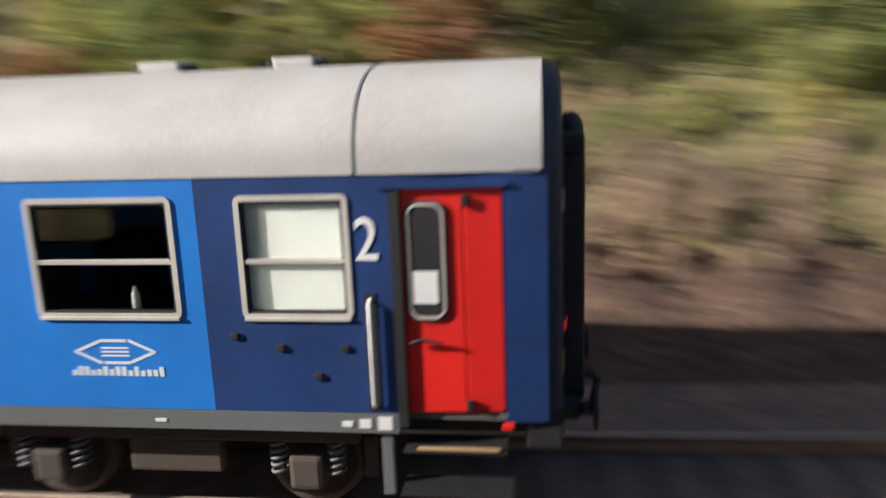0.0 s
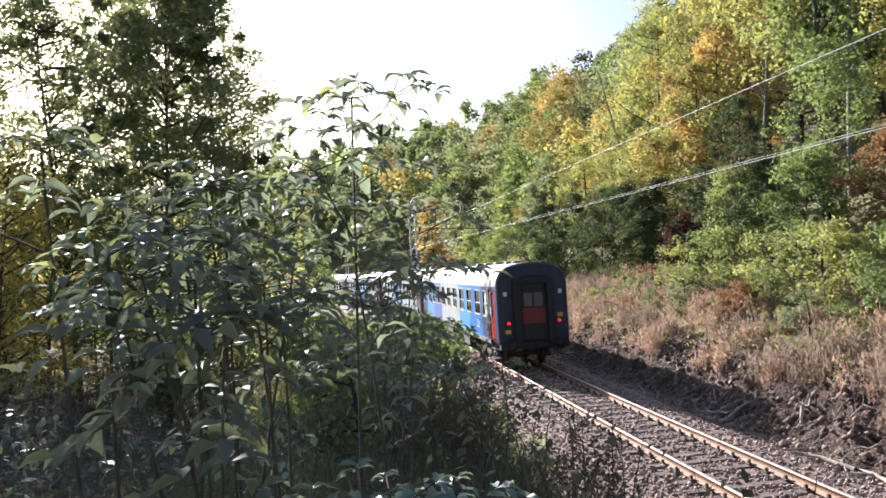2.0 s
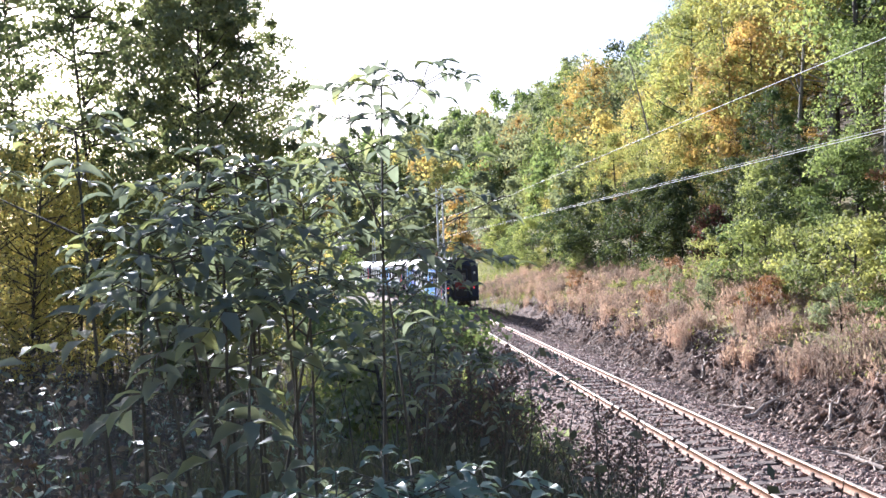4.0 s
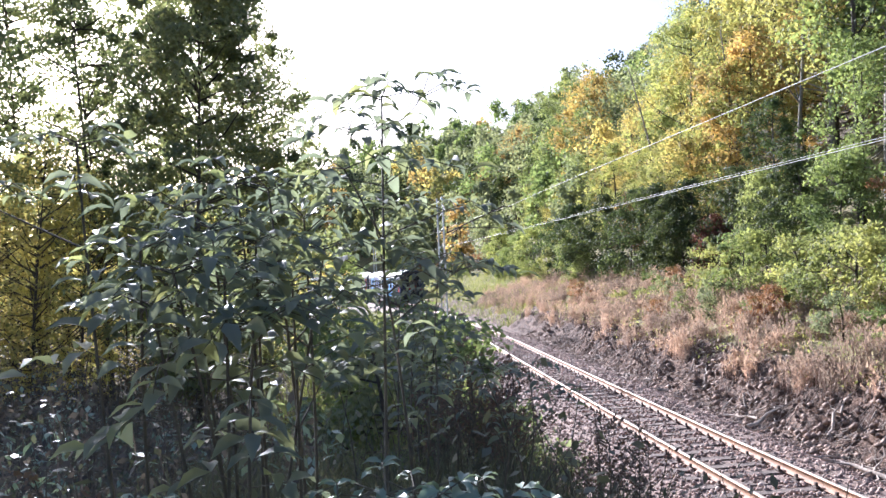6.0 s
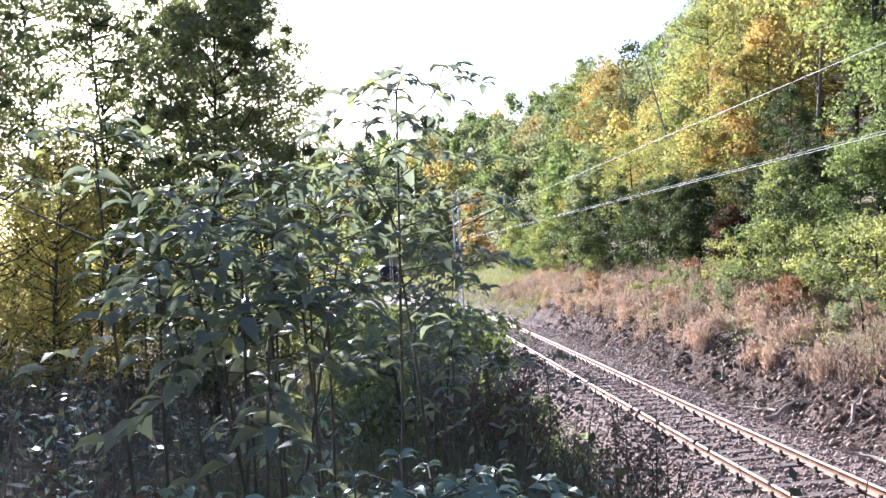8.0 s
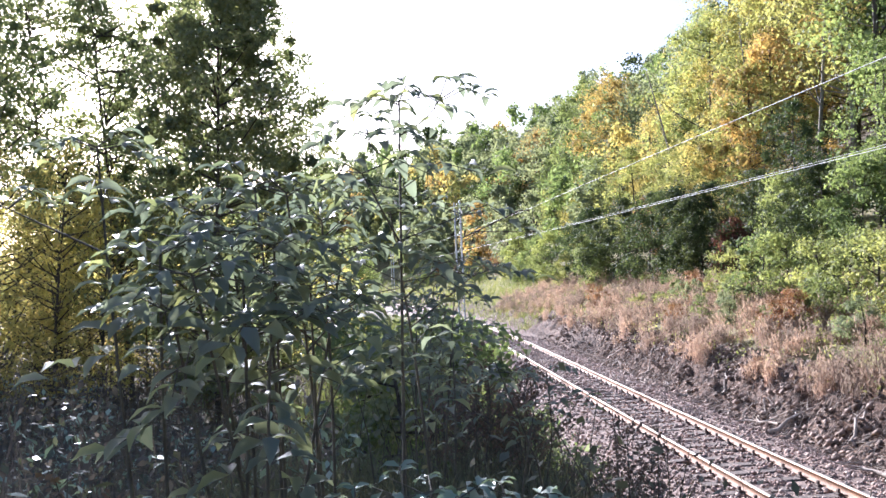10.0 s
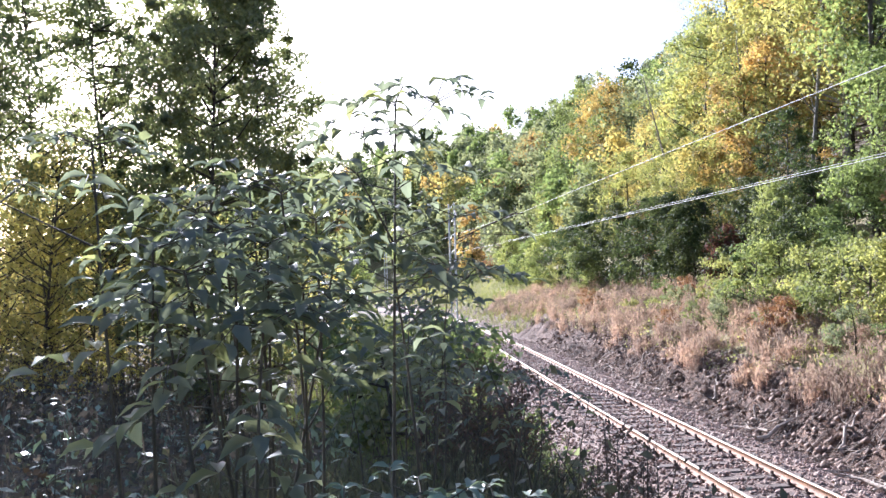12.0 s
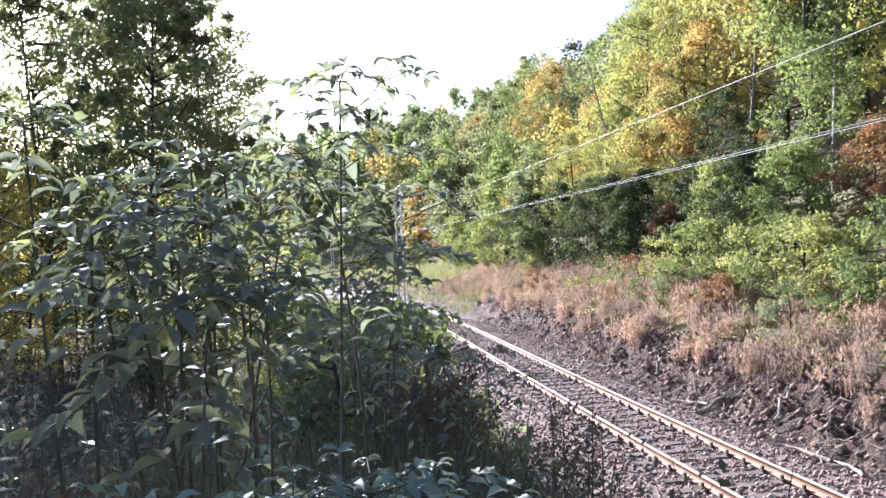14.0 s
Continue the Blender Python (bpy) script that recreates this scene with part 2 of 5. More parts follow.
def part(name, me, parent, label=""):
    ob = new(name, me)
    ob.parent = parent
    if label:
        ob["label"] = label
    return ob


def bm_mesh(name, bm, mat, smooth=False):
    me = bpy.data.meshes.new(name)
    bmesh.ops.recalc_face_normals(bm, faces=bm.faces)
    bm.to_mesh(me)
    bm.free()
    me.materials.append(mat)
    if smooth:
        me.polygons.foreach_set("use_smooth", [True] * len(me.polygons))
    return me


def box_into(bm, x0, x1, y0, y1, z0, z1, bevel=0.0):
    r = bmesh.ops.create_cube(bm, size=1.0, matrix=Matrix.Translation(((x0 + x1) / 2, (y0 + y1) / 2, (z0 + z1) / 2)) @ Matrix.Diagonal((x1 - x0, y1 - y0, z1 - z0, 1)))
    if bevel:
        edges = list({e for v in r["verts"] for e in v.link_edges})
        bmesh.ops.bevel(bm, geom=edges, offset=bevel, segments=2, affect="EDGES", profile=0.6)


def box(name, mat, x0, x1, y0, y1, z0, z1, bevel=0.0):
    bm = bmesh.new()
    box_into(bm, x0, x1, y0, y1, z0, z1, bevel)
    return bm_mesh(name, bm, mat)


def tubes(lines, sides=6):
    """Tapered tubes along lists of (point, radius): verts and quads."""
    V, F = [], []
    for line in lines:
        pts = [Vector(p) for p, _ in line]
        base = len(V)
        for i, (p, r) in enumerate(zip(pts, (r for _, r in line))):
            d = (pts[min(i + 1, len(pts) - 1)] - pts[max(i - 1, 0)]).normalized()
            a = d.cross(Vector((0.31, 0.87, 0.12))).normalized()
            b = d.cross(a)
            for k in range(sides):
                t = 2 * math.pi * k / sides
                V.append(p + (a * math.cos(t) + b * math.sin(t)) * r)
        for i in range(len(pts) - 1):
            for k in range(sides):
                k2 = (k + 1) % sides
                F.append((base + i * sides + k, base + i * sides + k2, base + (i + 1) * sides + k2, base + (i + 1) * sides + k))
    return V, F


def tube_mesh(name, lines, mat, sides=6):
    V, F = tubes(lines, sides)
    return fast_mesh(name, [tuple(v) for v in V], F, mat, True)


def unit(v):
    return v / np.maximum(1e-9, np.linalg.norm(v, axis=-1, keepdims=True))


def leaf_mesh(name, P, A, U, size, ratio, mat, folded=False):
    """Leaves at P growing along A with faces towards U; a kite each, or a folded ovate leaf that droops."""
    A = unit(A)
    S = unit(np.cross(A, U))
    N = np.cross(S, A)
    L = size[:, None]
    W = L * ratio
    if folded == "tri":
        V = np.stack([P - S * W * .5, P + S * W * .5, P + A * L - N * L * .1], 1)
        F = np.arange(len(P) * 3, dtype=np.int32).reshape(-1, 3)
    elif folded:
        V = np.stack([P, P + A * L * .36 + S * W * .5 + N * L * .11, P + A * L * .68 + S * W * .38 + N * L * .04, P + A * L * .94 - N * L * .24,
                      P + A * L * .68 - S * W * .38 + N * L * .04, P + A * L * .36 - S * W * .5 + N * L * .11, P + A * L * .5 + N * L * .04], 1)
        k = np.arange(len(P), dtype=np.int32)[:, None, None] * 7
        F = (k + np.array([[0, 1, 6], [1, 2, 6], [2, 3, 6], [3, 4, 6], [4, 5, 6], [5, 0, 6]], np.int32)[None]).reshape(-1, 3)
    else:
        V = np.stack([P, P + A * L * .5 + S * W * .5, P + A * L - N * L * .1, P + A * L * .5 - S * W * .5], 1)
        k = np.arange(len(P), dtype=np.int32)[:, None] * 4
        F = k + np.array([[0, 1, 2, 3]], np.int32)
    return fast_mesh(name, V.reshape(-1, 3), F, mat, False)


def blade_mesh(name, P, height, lean, width, mat, rng):
    """Grass blades and stalks at P: bent three-sided strips."""
    n = len(P)
    a = rng.rand(n) * 6.28
    side = np.stack([np.cos(a), np.sin(a), 0 * a], 1) * width[:, None]
    b = rng.rand(n) * 6.28
    out = np.stack([np.cos(b), np.sin(b), 0 * b], 1) * (lean * height)[:, None]
    up = np.zeros((n, 3))
    up[:, 2] = height
    V = np.stack([P - side, P + side, P + side * .8 + up * .55 + out * .35, P - side * .8 + up * .55 + out * .35, P + up + out], 1)
    k = np.arange(n, dtype=np.int32)[:, None, None] * 5
    F = (k + np.array([[0, 1, 2], [0, 2, 3], [3, 2, 4]], np.int32)[None]).reshape(-1, 3)
    return fast_mesh(name, V.reshape(-1, 3), F, mat)


# ---------------------------------------------------------------- ground
def make_ground():
    ss = np.concatenate([np.arange(-60, -10, 2.5), np.arange(-10, 8, 0.4), np.arange(8, 42, 0.16), np.arange(42, 60, 0.4), np.arange(60, 140, 1.5), np.arange(140, S_END + 1, 5)])
    ll = np.concatenate([np.arange(-700, -60, 80), np.arange(-60, -12, 3), np.arange(-12, 2.5, 0.25), np.arange(2.5, 6.6, 0.14), np.arange(6.6, 12, 0.3), np.arange(12, 60, 2.5), np.arange(60, 120, 10), np.arange(120, 900, 90)])
    Sg, Lg = np.meshgrid(ss, ll, indexing="ij")
    X, Y = on_track(Sg, Lg)
    Z = height_sl(Sg, Lg, X, Y)
    n, m = Sg.shape
    idx = np.arange(n * m).reshape(n, m)
    F = np.stack([idx[:-1, :-1], idx[1:, :-1], idx[1:, 1:], idx[:-1, 1:]], -1).reshape(-1, 4)
    F = F[:, ::-1]
    Lc = ((Lg[:-1, :-1] + Lg[1:, 1:]) / 2).ravel()
    me = fast_mesh("ground", np.stack([X, Y, Z], -1).reshape(-1, 3), F, M_GROUND, True)
    for m_ in (M_BALLAST, M_BANK, M_TURF):
        me.materials.append(m_)
    mi = np.zeros(len(F), np.int32)
    mi[(Lc > -3.4) & (Lc < 3.0)] = 1
    mi[(Lc >= 3.0) & (Lc < 5.6)] = 2
    mi[(Lc >= 5.6) & (Lc < 24)] = 3
    me.polygons.foreach_set("material_index", mi)
    me.update()
    return tagged(new("ground", me), "sloping soil ground with gravel bed, bare cut bank and rough turf", "ground", kind="structure")


M_BANK = speckled("bare_earth_bank", (0.025, 0.016, 0.011), (0.135, 0.085, 0.06), (0.31, 0.20, 0.14), 6.0, 0.95, 0.22)
M_TURF = speckled("dry_turf", (0.11, 0.10, 0.045), (0.22, 0.19, 0.085), (0.34, 0.29, 0.13), 3.0, 0.95, 0.06)
make_ground()


# ---------------------------------------------------------------- the railway
GAUGE_HALF = 0.7535


def sweep(profile, l_off, s0, s1, ds, closed=True):
    ss = np.arange(s0, s1 + ds, ds)
    pr = np.array(profile)
    V = []
    for l, z in pr:
        x, y = on_track(ss, l_off + l)
        V.append(np.stack([x, y, np.full_like(x, z)], -1))
    V = np.stack(V, 1)
    n, m = len(ss), len(pr)
    idx = np.arange(n * m).reshape(n, m)
    nx = np.roll(idx, -1, 1)
    F = np.stack([idx[:-1], nx[:-1], nx[1:], idx[1:]], -1)
    if not closed:
        F = F[:, :-1]
    return V.reshape(-1, 3), F.reshape(-1, 4)


def make_track():
    track = tagged(new("railway_track"), "single railway track with rusty rails on old wooden sleepers", "railway track")
    web = [(-.07, -.172), (.07, -.172), (.07, -.160), (.012, -.140), (.010, -.045), (.034, -.034), (.036, -.006), (-.036, -.006), (-.034, -.034), (-.010, -.045), (-.012, -.140), (-.07, -.160)]
    head = [(-.036, -.006), (.036, -.006), (.034, -.001), (.02, 0.001), (-.02, 0.001), (-.034, -.001)]
    for side in (-1, 1):
        rail = part("rail", fast_mesh("rail", *sweep(web, side * GAUGE_HALF, -55, 300, 1.0), M_RUST), track, "rust-brown steel rail")
        part("rail_head", fast_mesh("rail_head", *sweep(head, side * GAUGE_HALF, -55, 300, 1.0), M_POLISH), rail, "polished running surface of the rail")
    bm = bmesh.new()
    box_into(bm, -1.25, 1.25, -.12, .12, -.34, -.178, 0.012)
    sl = bm_mesh("sleeper", bm, M_SLEEPER)
    bm = bmesh.new()
    box_into(bm, -.045, .045, -.07, .07, -.176, -.14, 0.006)
    box_into(bm, -.025, .025, -.03, .03, -.15, -.075, 0.008)
    clip = bm_mesh("rail_clip", bm, M_CLIP)
    r = random.Random(5)
    k = 0
    s = -24.0
    while s < 150:
        x, y = on_track(s)
        sleeper = part("sleeper", sl, track)
        sleeper.matrix_basis = pose(float(x), float(y), r.uniform(-.012, .004), 0, r.uniform(-.4, .4), math.degrees(float(heading(s))) + r.uniform(-1.2, 1.2))
        if 3 < s < 48:
            for side in (-1, 1):
                for q in (-1, 1):
                    c = part("rail_clip", clip, sleeper)
                    c.matrix_basis = pose(side * GAUGE_HALF + q * .1, 0, 0)
        s += 0.63
    return track


def make_stones():
    rng = np.random.RandomState(11)
    phi = (1 + 5 ** .5) / 2
    ico = unit(np.array([[-1, phi, 0], [1, phi, 0], [-1, -phi, 0], [1, -phi, 0], [0, -1, phi], [0, 1, phi], [0, -1, -phi], [0, 1, -phi], [phi, 0, -1], [phi, 0, 1], [-phi, 0, -1], [-phi, 0, 1]], float))
    fac = np.array([[0, 11, 5], [0, 5, 1], [0, 1, 7], [0, 7, 10], [0, 10, 11], [1, 5, 9], [5, 11, 4], [11, 10, 2], [10, 7, 6], [7, 1, 8], [3, 9, 4], [3, 4, 2], [3, 2, 6], [3, 6, 8], [3, 8, 9], [4, 9, 5], [2, 4, 11], [6, 2, 10], [8, 6, 7], [9, 8, 1]], np.int32)
    n = 27000
    s = 5 + 50 * rng.rand(n) ** 1.6
    l = rng.uniform(-3.7, 3.2, n)
    keep = (abs(abs(l) - GAUGE_HALF) > 0.1)
    s, l = s[keep], l[keep]
    near_sleeper = (abs(l) < 1.25) & ((s + 24.13) % .63 < .26) & (rng.rand(len(l)) < .72)
    s, l = s[~near_sleeper], l[~near_sleeper]
    n = len(s)
    x, y = on_track(s, l)
    z = height_sl(s, l, x, y) + np.where(abs(l) < 1.3, .035, 0.012)
    size = rng.uniform(.022, .050, n) * (1 + .35 * (s > 25))
    a, b = rng.rand(n) * 6.28, rng.rand(n) * 6.28
    V = ico[None] * (1 + rng.uniform(-.28, .28, (n, 12, 1))) * rng.uniform(.65, 1.2, (n, 1, 3))
    ca, sa = np.cos(a)[:, None], np.sin(a)[:, None]
    V = np.stack([V[..., 0] * ca - V[..., 1] * sa, V[..., 0] * sa + V[..., 1] * ca, V[..., 2]], -1)
    V = V * size[:, None, None] + np.stack([x, y, z], -1)[:, None, :]
    F = (np.arange(n, dtype=np.int32)[:, None, None] * 12 + fac[None]).reshape(-1, 3)
    tagged(new("ballast_stones", fast_mesh("ballast_stones", V.reshape(-1, 3), F, M_STONE)), "loose grey-brown crushed stones of the track bed", "gravel", kind="stuff")


make_track()
make_stones()

# overhead line
M_GALV = painted("galvanised_steel", (0.50, 0.52, 0.52), 0.5, 0.3)
M_WIRE, _nt, _b = principled("copper_wire", 0.6, 0.0)
_nt.links.new(ramp(_nt, noise_node(_nt, 3), (0.3, (0.28, 0.28, 0.27)), (0.7, (0.40, 0.40, 0.38))), _b.inputs["Base Color"])
M_INSUL = painted("brown_porcelain", (0.10, 0.05, 0.035), 0.25, 0.2)
CONTACT_Z, MESS_Z, MAST_L = 5.65, 6.75, -3.6
MASTS = (-17.0, 36.0, 89.0)


def make_mast(s, first):
    x, y = (float(v) for v in on_track(s, MAST_L))
    z = float(ground_z(x, y)) - 0.1
    m = pose(x, y, 0, 0, 0, math.degrees(float(heading(s))))
    if first is not None:
        return copy_thing(first, m)
    mast = tagged(new("catenary_mast"), "slim grey lattice mast with bracket arms beside the track", "catenary mast", "masts along the track")
    mast.matrix_basis = m
    bm = bmesh.new()
    box_into(bm, -.3, .3, -.3, .3, z - .5, z + .22, .02)
    part("foundation", bm_mesh("foundation", bm, M_BALLAST), mast, "concrete footing")
    for q in (-1, 1):
        part("post", box("post", M_GALV, q * .13 - .035, q * .13 + .035, -.05, .05, z + .2, 7.25, .008), mast)
    lines = []
    zz, q = z + .5, 1
    while zz < 7.0:
        lines.append([((-.13 * q, 0, zz), .012), ((.13 * q, 0, zz + .35), .012)])
        zz, q = zz + .35, -q
    part("lacing", tube_mesh("lacing", lines, M_GALV, 4), mast, "diagonal lacing bars")
    reach = -MAST_L
    arm = part("top_arm", tube_mesh("top_arm", [[((.15, 0, 5.6), .03), ((reach - .75, 0, MESS_Z), .03), ((reach - .25, 0, MESS_Z), .026)]], M_CLIP, 8), mast, "dark inclined bracket tube")
    part("insulator", tube_mesh("insulator", [[((.3, 0, 5.65 + .05 * i), (.055 if i % 2 else .03)) for i in range(7)]], M_INSUL, 8), arm)
    part("registration_arm", tube_mesh("registration_arm", [[((.9, 0, 5.88), .018), ((reach + .15, 0, CONTACT_Z + .08), .016)]], M_CLIP, 6), mast, "thin dark steady arm")
    part("strut", tube_mesh("strut", [[((.15, 0, 5.4), .022), ((1.0, 0, 5.95), .022)]], M_CLIP, 6), mast)
    return mast


first = None
for s_ in MASTS:
    made = make_mast(s_, first)
    first = first or made


def make_wire(name, label, z, sag, radius, ends, l_off=0.0):
    lines = []
    for a, b in zip(ends[:-1], ends[1:]):
        pa, pb = on_track(a, l_off), on_track(b, l_off)
        line = []
        for i in range(21):
            f = i / 20
            line.append(((float(pa[0] + (pb[0] - pa[0]) * f), float(pa[1] + (pb[1] - pa[1]) * f), z - sag * 4 * f * (1 - f)), radius))
        lines.append(line)
    return tagged(new(name, tube_mesh(name, lines, M_WIRE, 5)), label, "overhead wire")


make_wire("contact_wire", "taut grey contact wire above the track", CONTACT_Z, 0.0, .0062, MASTS)
make_wire("contact_wire", "taut grey contact wire above the track", CONTACT_Z + .05, 0.02, .0045, MASTS, -.06)
make_wire("messenger_wire", "sagging grey messenger wire above the contact wire", MESS_Z, -0.12, .0085, MASTS, -.45)

# ---------------------------------------------------------------- the train
P_NAVY = painted("navy_paint", (0.018, 0.048, 0.16), 0.36, 0.5, (0.012, 0.016, 0.03))
P_BLUE = painted("bright_blue_paint", (0.02, 0.19, 0.60), 0.36, 0.35, (0.015, 0.10, 0.34))
P_SKY = painted("light_blue_paint", (0.06, 0.32, 0.68), 0.4, 0.2)
P_PALE = painted("pale_grey_paint", (0.42, 0.46, 0.46), 0.45, 0.3)
P_VIOLET = painted("violet_blue_paint", (0.08, 0.14, 0.48), 0.42, 0.3)
P_ROOF = painted("weathered_roof_paint", (0.45, 0.44, 0.42), 0.5, 0.55, (0.30, 0.27, 0.23))
P_SOLE = painted("grey_solebar_paint", (0.11, 0.125, 0.125), 0.6, 0.4)
P_RED = painted("red_door_paint", (0.74, 0.02, 0.014), 0.38, 0.4, (0.16, 0.012, 0.01))
# gangway panes and door red: colours darkened for the shade inside the hood
P_SHADED_PANE = painted("shaded_pane", (0.08, 0.075, 0.07), 0.3, 0.3)
P_SHADED_RED = painted("shaded_red_paint", (0.16, 0.012, 0.012), 0.55, 0.3)
P_BLACK = painted("matt_black_paint", (0.009, 0.009, 0.010), 0.6, 0.3, (0.03, 0.025, 0.02))
P_END = painted("dark_end_paint", (0.011, 0.018, 0.042), 0.55, 0.3)
P_WHITE = painted("white_paint", (0.75, 0.75, 0.72), 0.45, 0.2)
P_FRAME = painted("window_frame_metal", (0.52, 0.49, 0.43), 0.42, 0.3)
P_YELLOW = painted("yellow_plate_paint", (0.65, 0.42, 0.03), 0.5, 0.2)
P_STEP = painted("worn_step_edge", (0.42, 0.28, 0.12), 0.6, 0.4)
P_BOGIE = painted("grimy_bogie_steel", (0.055, 0.042, 0.033), 0.8, 0.5)
P_RUBBER, _nt, _b = principled("black_rubber", 0.7)
_nt.links.new(ramp(_nt, noise_node(_nt, 8), (0.3, (0.008, 0.008, 0.009)), (0.7, (0.02, 0.02, 0.02))), _b.inputs["Base Color"])
P_INSIDE = painted("dim_interior_panel", (0.10, 0.095, 0.085), 0.7, 0.2)
P_SEAT = painted("dark_seat_cloth", (0.03, 0.035, 0.06), 0.9, 0.2)
P_BLIND = painted("frosted_panel", (0.47, 0.50, 0.46), 0.55, 0.15)
G_PANE, _nt, _b = principled("tinted_window_glass", 0.03)
_b.inputs["Base Color"].default_value = (0.35, 0.38, 0.36, 1)
_b.inputs["Transmission Weight"].default_value, _b.inputs["IOR"].default_value = 1.0, 1.12
_b.inputs["Specular IOR Level"].default_value = 0.9
bump(_nt, _b, noise_node(_nt, 1.5, 1), 0.05, 0.01)
G_CLEAR, _nt, _b = principled("clear_window_glass", 0.05)
_b.inputs["Base Color"].default_value = (0.95, 0.97, 0.94, 1)
_b.inputs["Transmission Weight"].default_value, _b.inputs["IOR"].default_value = 1.0, 1.12
E_RED, _nt, _b = principled("red_tail_light", 0.3)
_b.inputs["Base Color"].default_value = (0.6, 0.01, 0.01, 1)
_b.inputs["Emission Color"].default_value, _b.inputs["Emission Strength"].default_value = (1.0, 0.02, 0.03, 1), 0.5
P_LOGO = painted("pale_lettering", (0.62, 0.70, 0.76), 0.5, 0.1)

CAR_L, HALF_W = 25.5, 1.41
Z_SOLE, Z_SIDE, Z_WB, Z_WT, Z_GUT, Z_TOP = 1.01, 1.20, 2.043, 3.035, 3.205, 4.05
WINDOWS = [(1.71, 2.61)] + [(3.18 + 2.11 * k, 4.44 + 2.11 * k) for k in range(9)] + [(22.89, 23.79)]
DOORS = [(0.46, 1.33), (24.17, 25.04)]


def taper(y):
    e = min(y, CAR_L - y)
    return 1.0 - 0.055 * min(1.0, max(0.0, (1.0 - e) / 0.9)) ** 1.2


def tapered(bm):
    for v in bm.verts:
        v.co.x *= taper(v.co.y)


def roof_line(n=15):
    """Half circle of the roof, from gutter to gutter."""
    pts = []
    for i in range(2 * n + 1):
        a = math.pi * i / (2 * n)
        c, s = math.cos(a), math.sin(a)
        e = 2 / 2.45
        pts.append((-(HALF_W + .012) * math.copysign(abs(c) ** e, c), Z_GUT + (Z_TOP - Z_GUT) * abs(s) ** e))
    return pts


def ring_body(name, rings, mat, cap_first=False, cap_last=False, smooth=True):
    """Skin over rings of equal point counts."""
    V, F = [p for r in rings for p in r], []
    m = len(rings[0])
    for i in range(len(rings) - 1):
        for k in range(m - 1):
            F.append((i * m + k, i * m + k + 1, (i + 1) * m + k + 1, (i + 1) * m + k))
    if cap_first:
        F.append(tuple(range(m)))
    if cap_last:
        F.append(tuple(reversed(range((len(rings) - 1) * m, len(rings) * m))))
    return mesh_of(name, V, F, mat, smooth=smooth)


def side_mesh(a, b, sx, mat):
    """Stretch a to b of a side wall, with its window and door openings."""
    bm = bmesh.new()
    x0, x1 = sorted((sx * HALF_W, sx * (HALF_W - .07)))
    cuts = [(max(a, p), min(b, q), Z_WB, Z_WT) for p, q in WINDOWS if q > a and p < b] + [(max(a, p), min(b, q), Z_SIDE, 3.09) for p, q in DOORS if q > a and p < b]
    cuts.sort()
    y = a
    for p, q, z0, z1 in cuts:
        if p > y:
            box_into(bm, x0, x1, y, p, Z_SIDE, Z_GUT)
        if z0 > Z_SIDE:
            box_into(bm, x0, x1, p, q, Z_SIDE, z0)
        box_into(bm, x0, x1, p, q, z1, Z_GUT)
        y = q
    if y < b:
        box_into(bm, x0, x1, y, b, Z_SIDE, Z_GUT)
    bmesh.ops.remove_doubles(bm, verts=bm.verts, dist=1e-5)
    tapered(bm)
    return bm_mesh("side_panel", bm, mat)


def frame_ring(y0, y1, z0, z1, w, x0, x1, radius=0.06, n=5):
    """A rounded rectangular frame in a side wall, as a bmesh."""
    def loop(inset):
        r = max(.012, radius - inset)
        pts = []
        for cy, cz, a0 in ((y1 - inset - r, z1 - inset - r, 0), (y0 + inset + r, z1 - inset - r, 90), (y0 + inset + r, z0 + inset + r, 180), (y1 - inset - r, z0 + inset + r, 270)):
            for i in range(n):
                a = radians(a0 + 90 * i / (n - 1))
                pts.append((cy + r * math.cos(a), cz + r * math.sin(a)))
        return pts
    bm = bmesh.new()
    o, i = loop(0), loop(w)
    rows = [[bm.verts.new((x, y, z)) for y, z in pts] for x, pts in ((x0, o), (x1, o), (x1, i), (x0, i))]
    m = len(o)
    for r in range(4):
        for k in range(m):
            bm.faces.new((rows[r][k], rows[r][(k + 1) % m], rows[(r + 1) % 4][(k + 1) % m], rows[(r + 1) % 4][k]))
    return bm


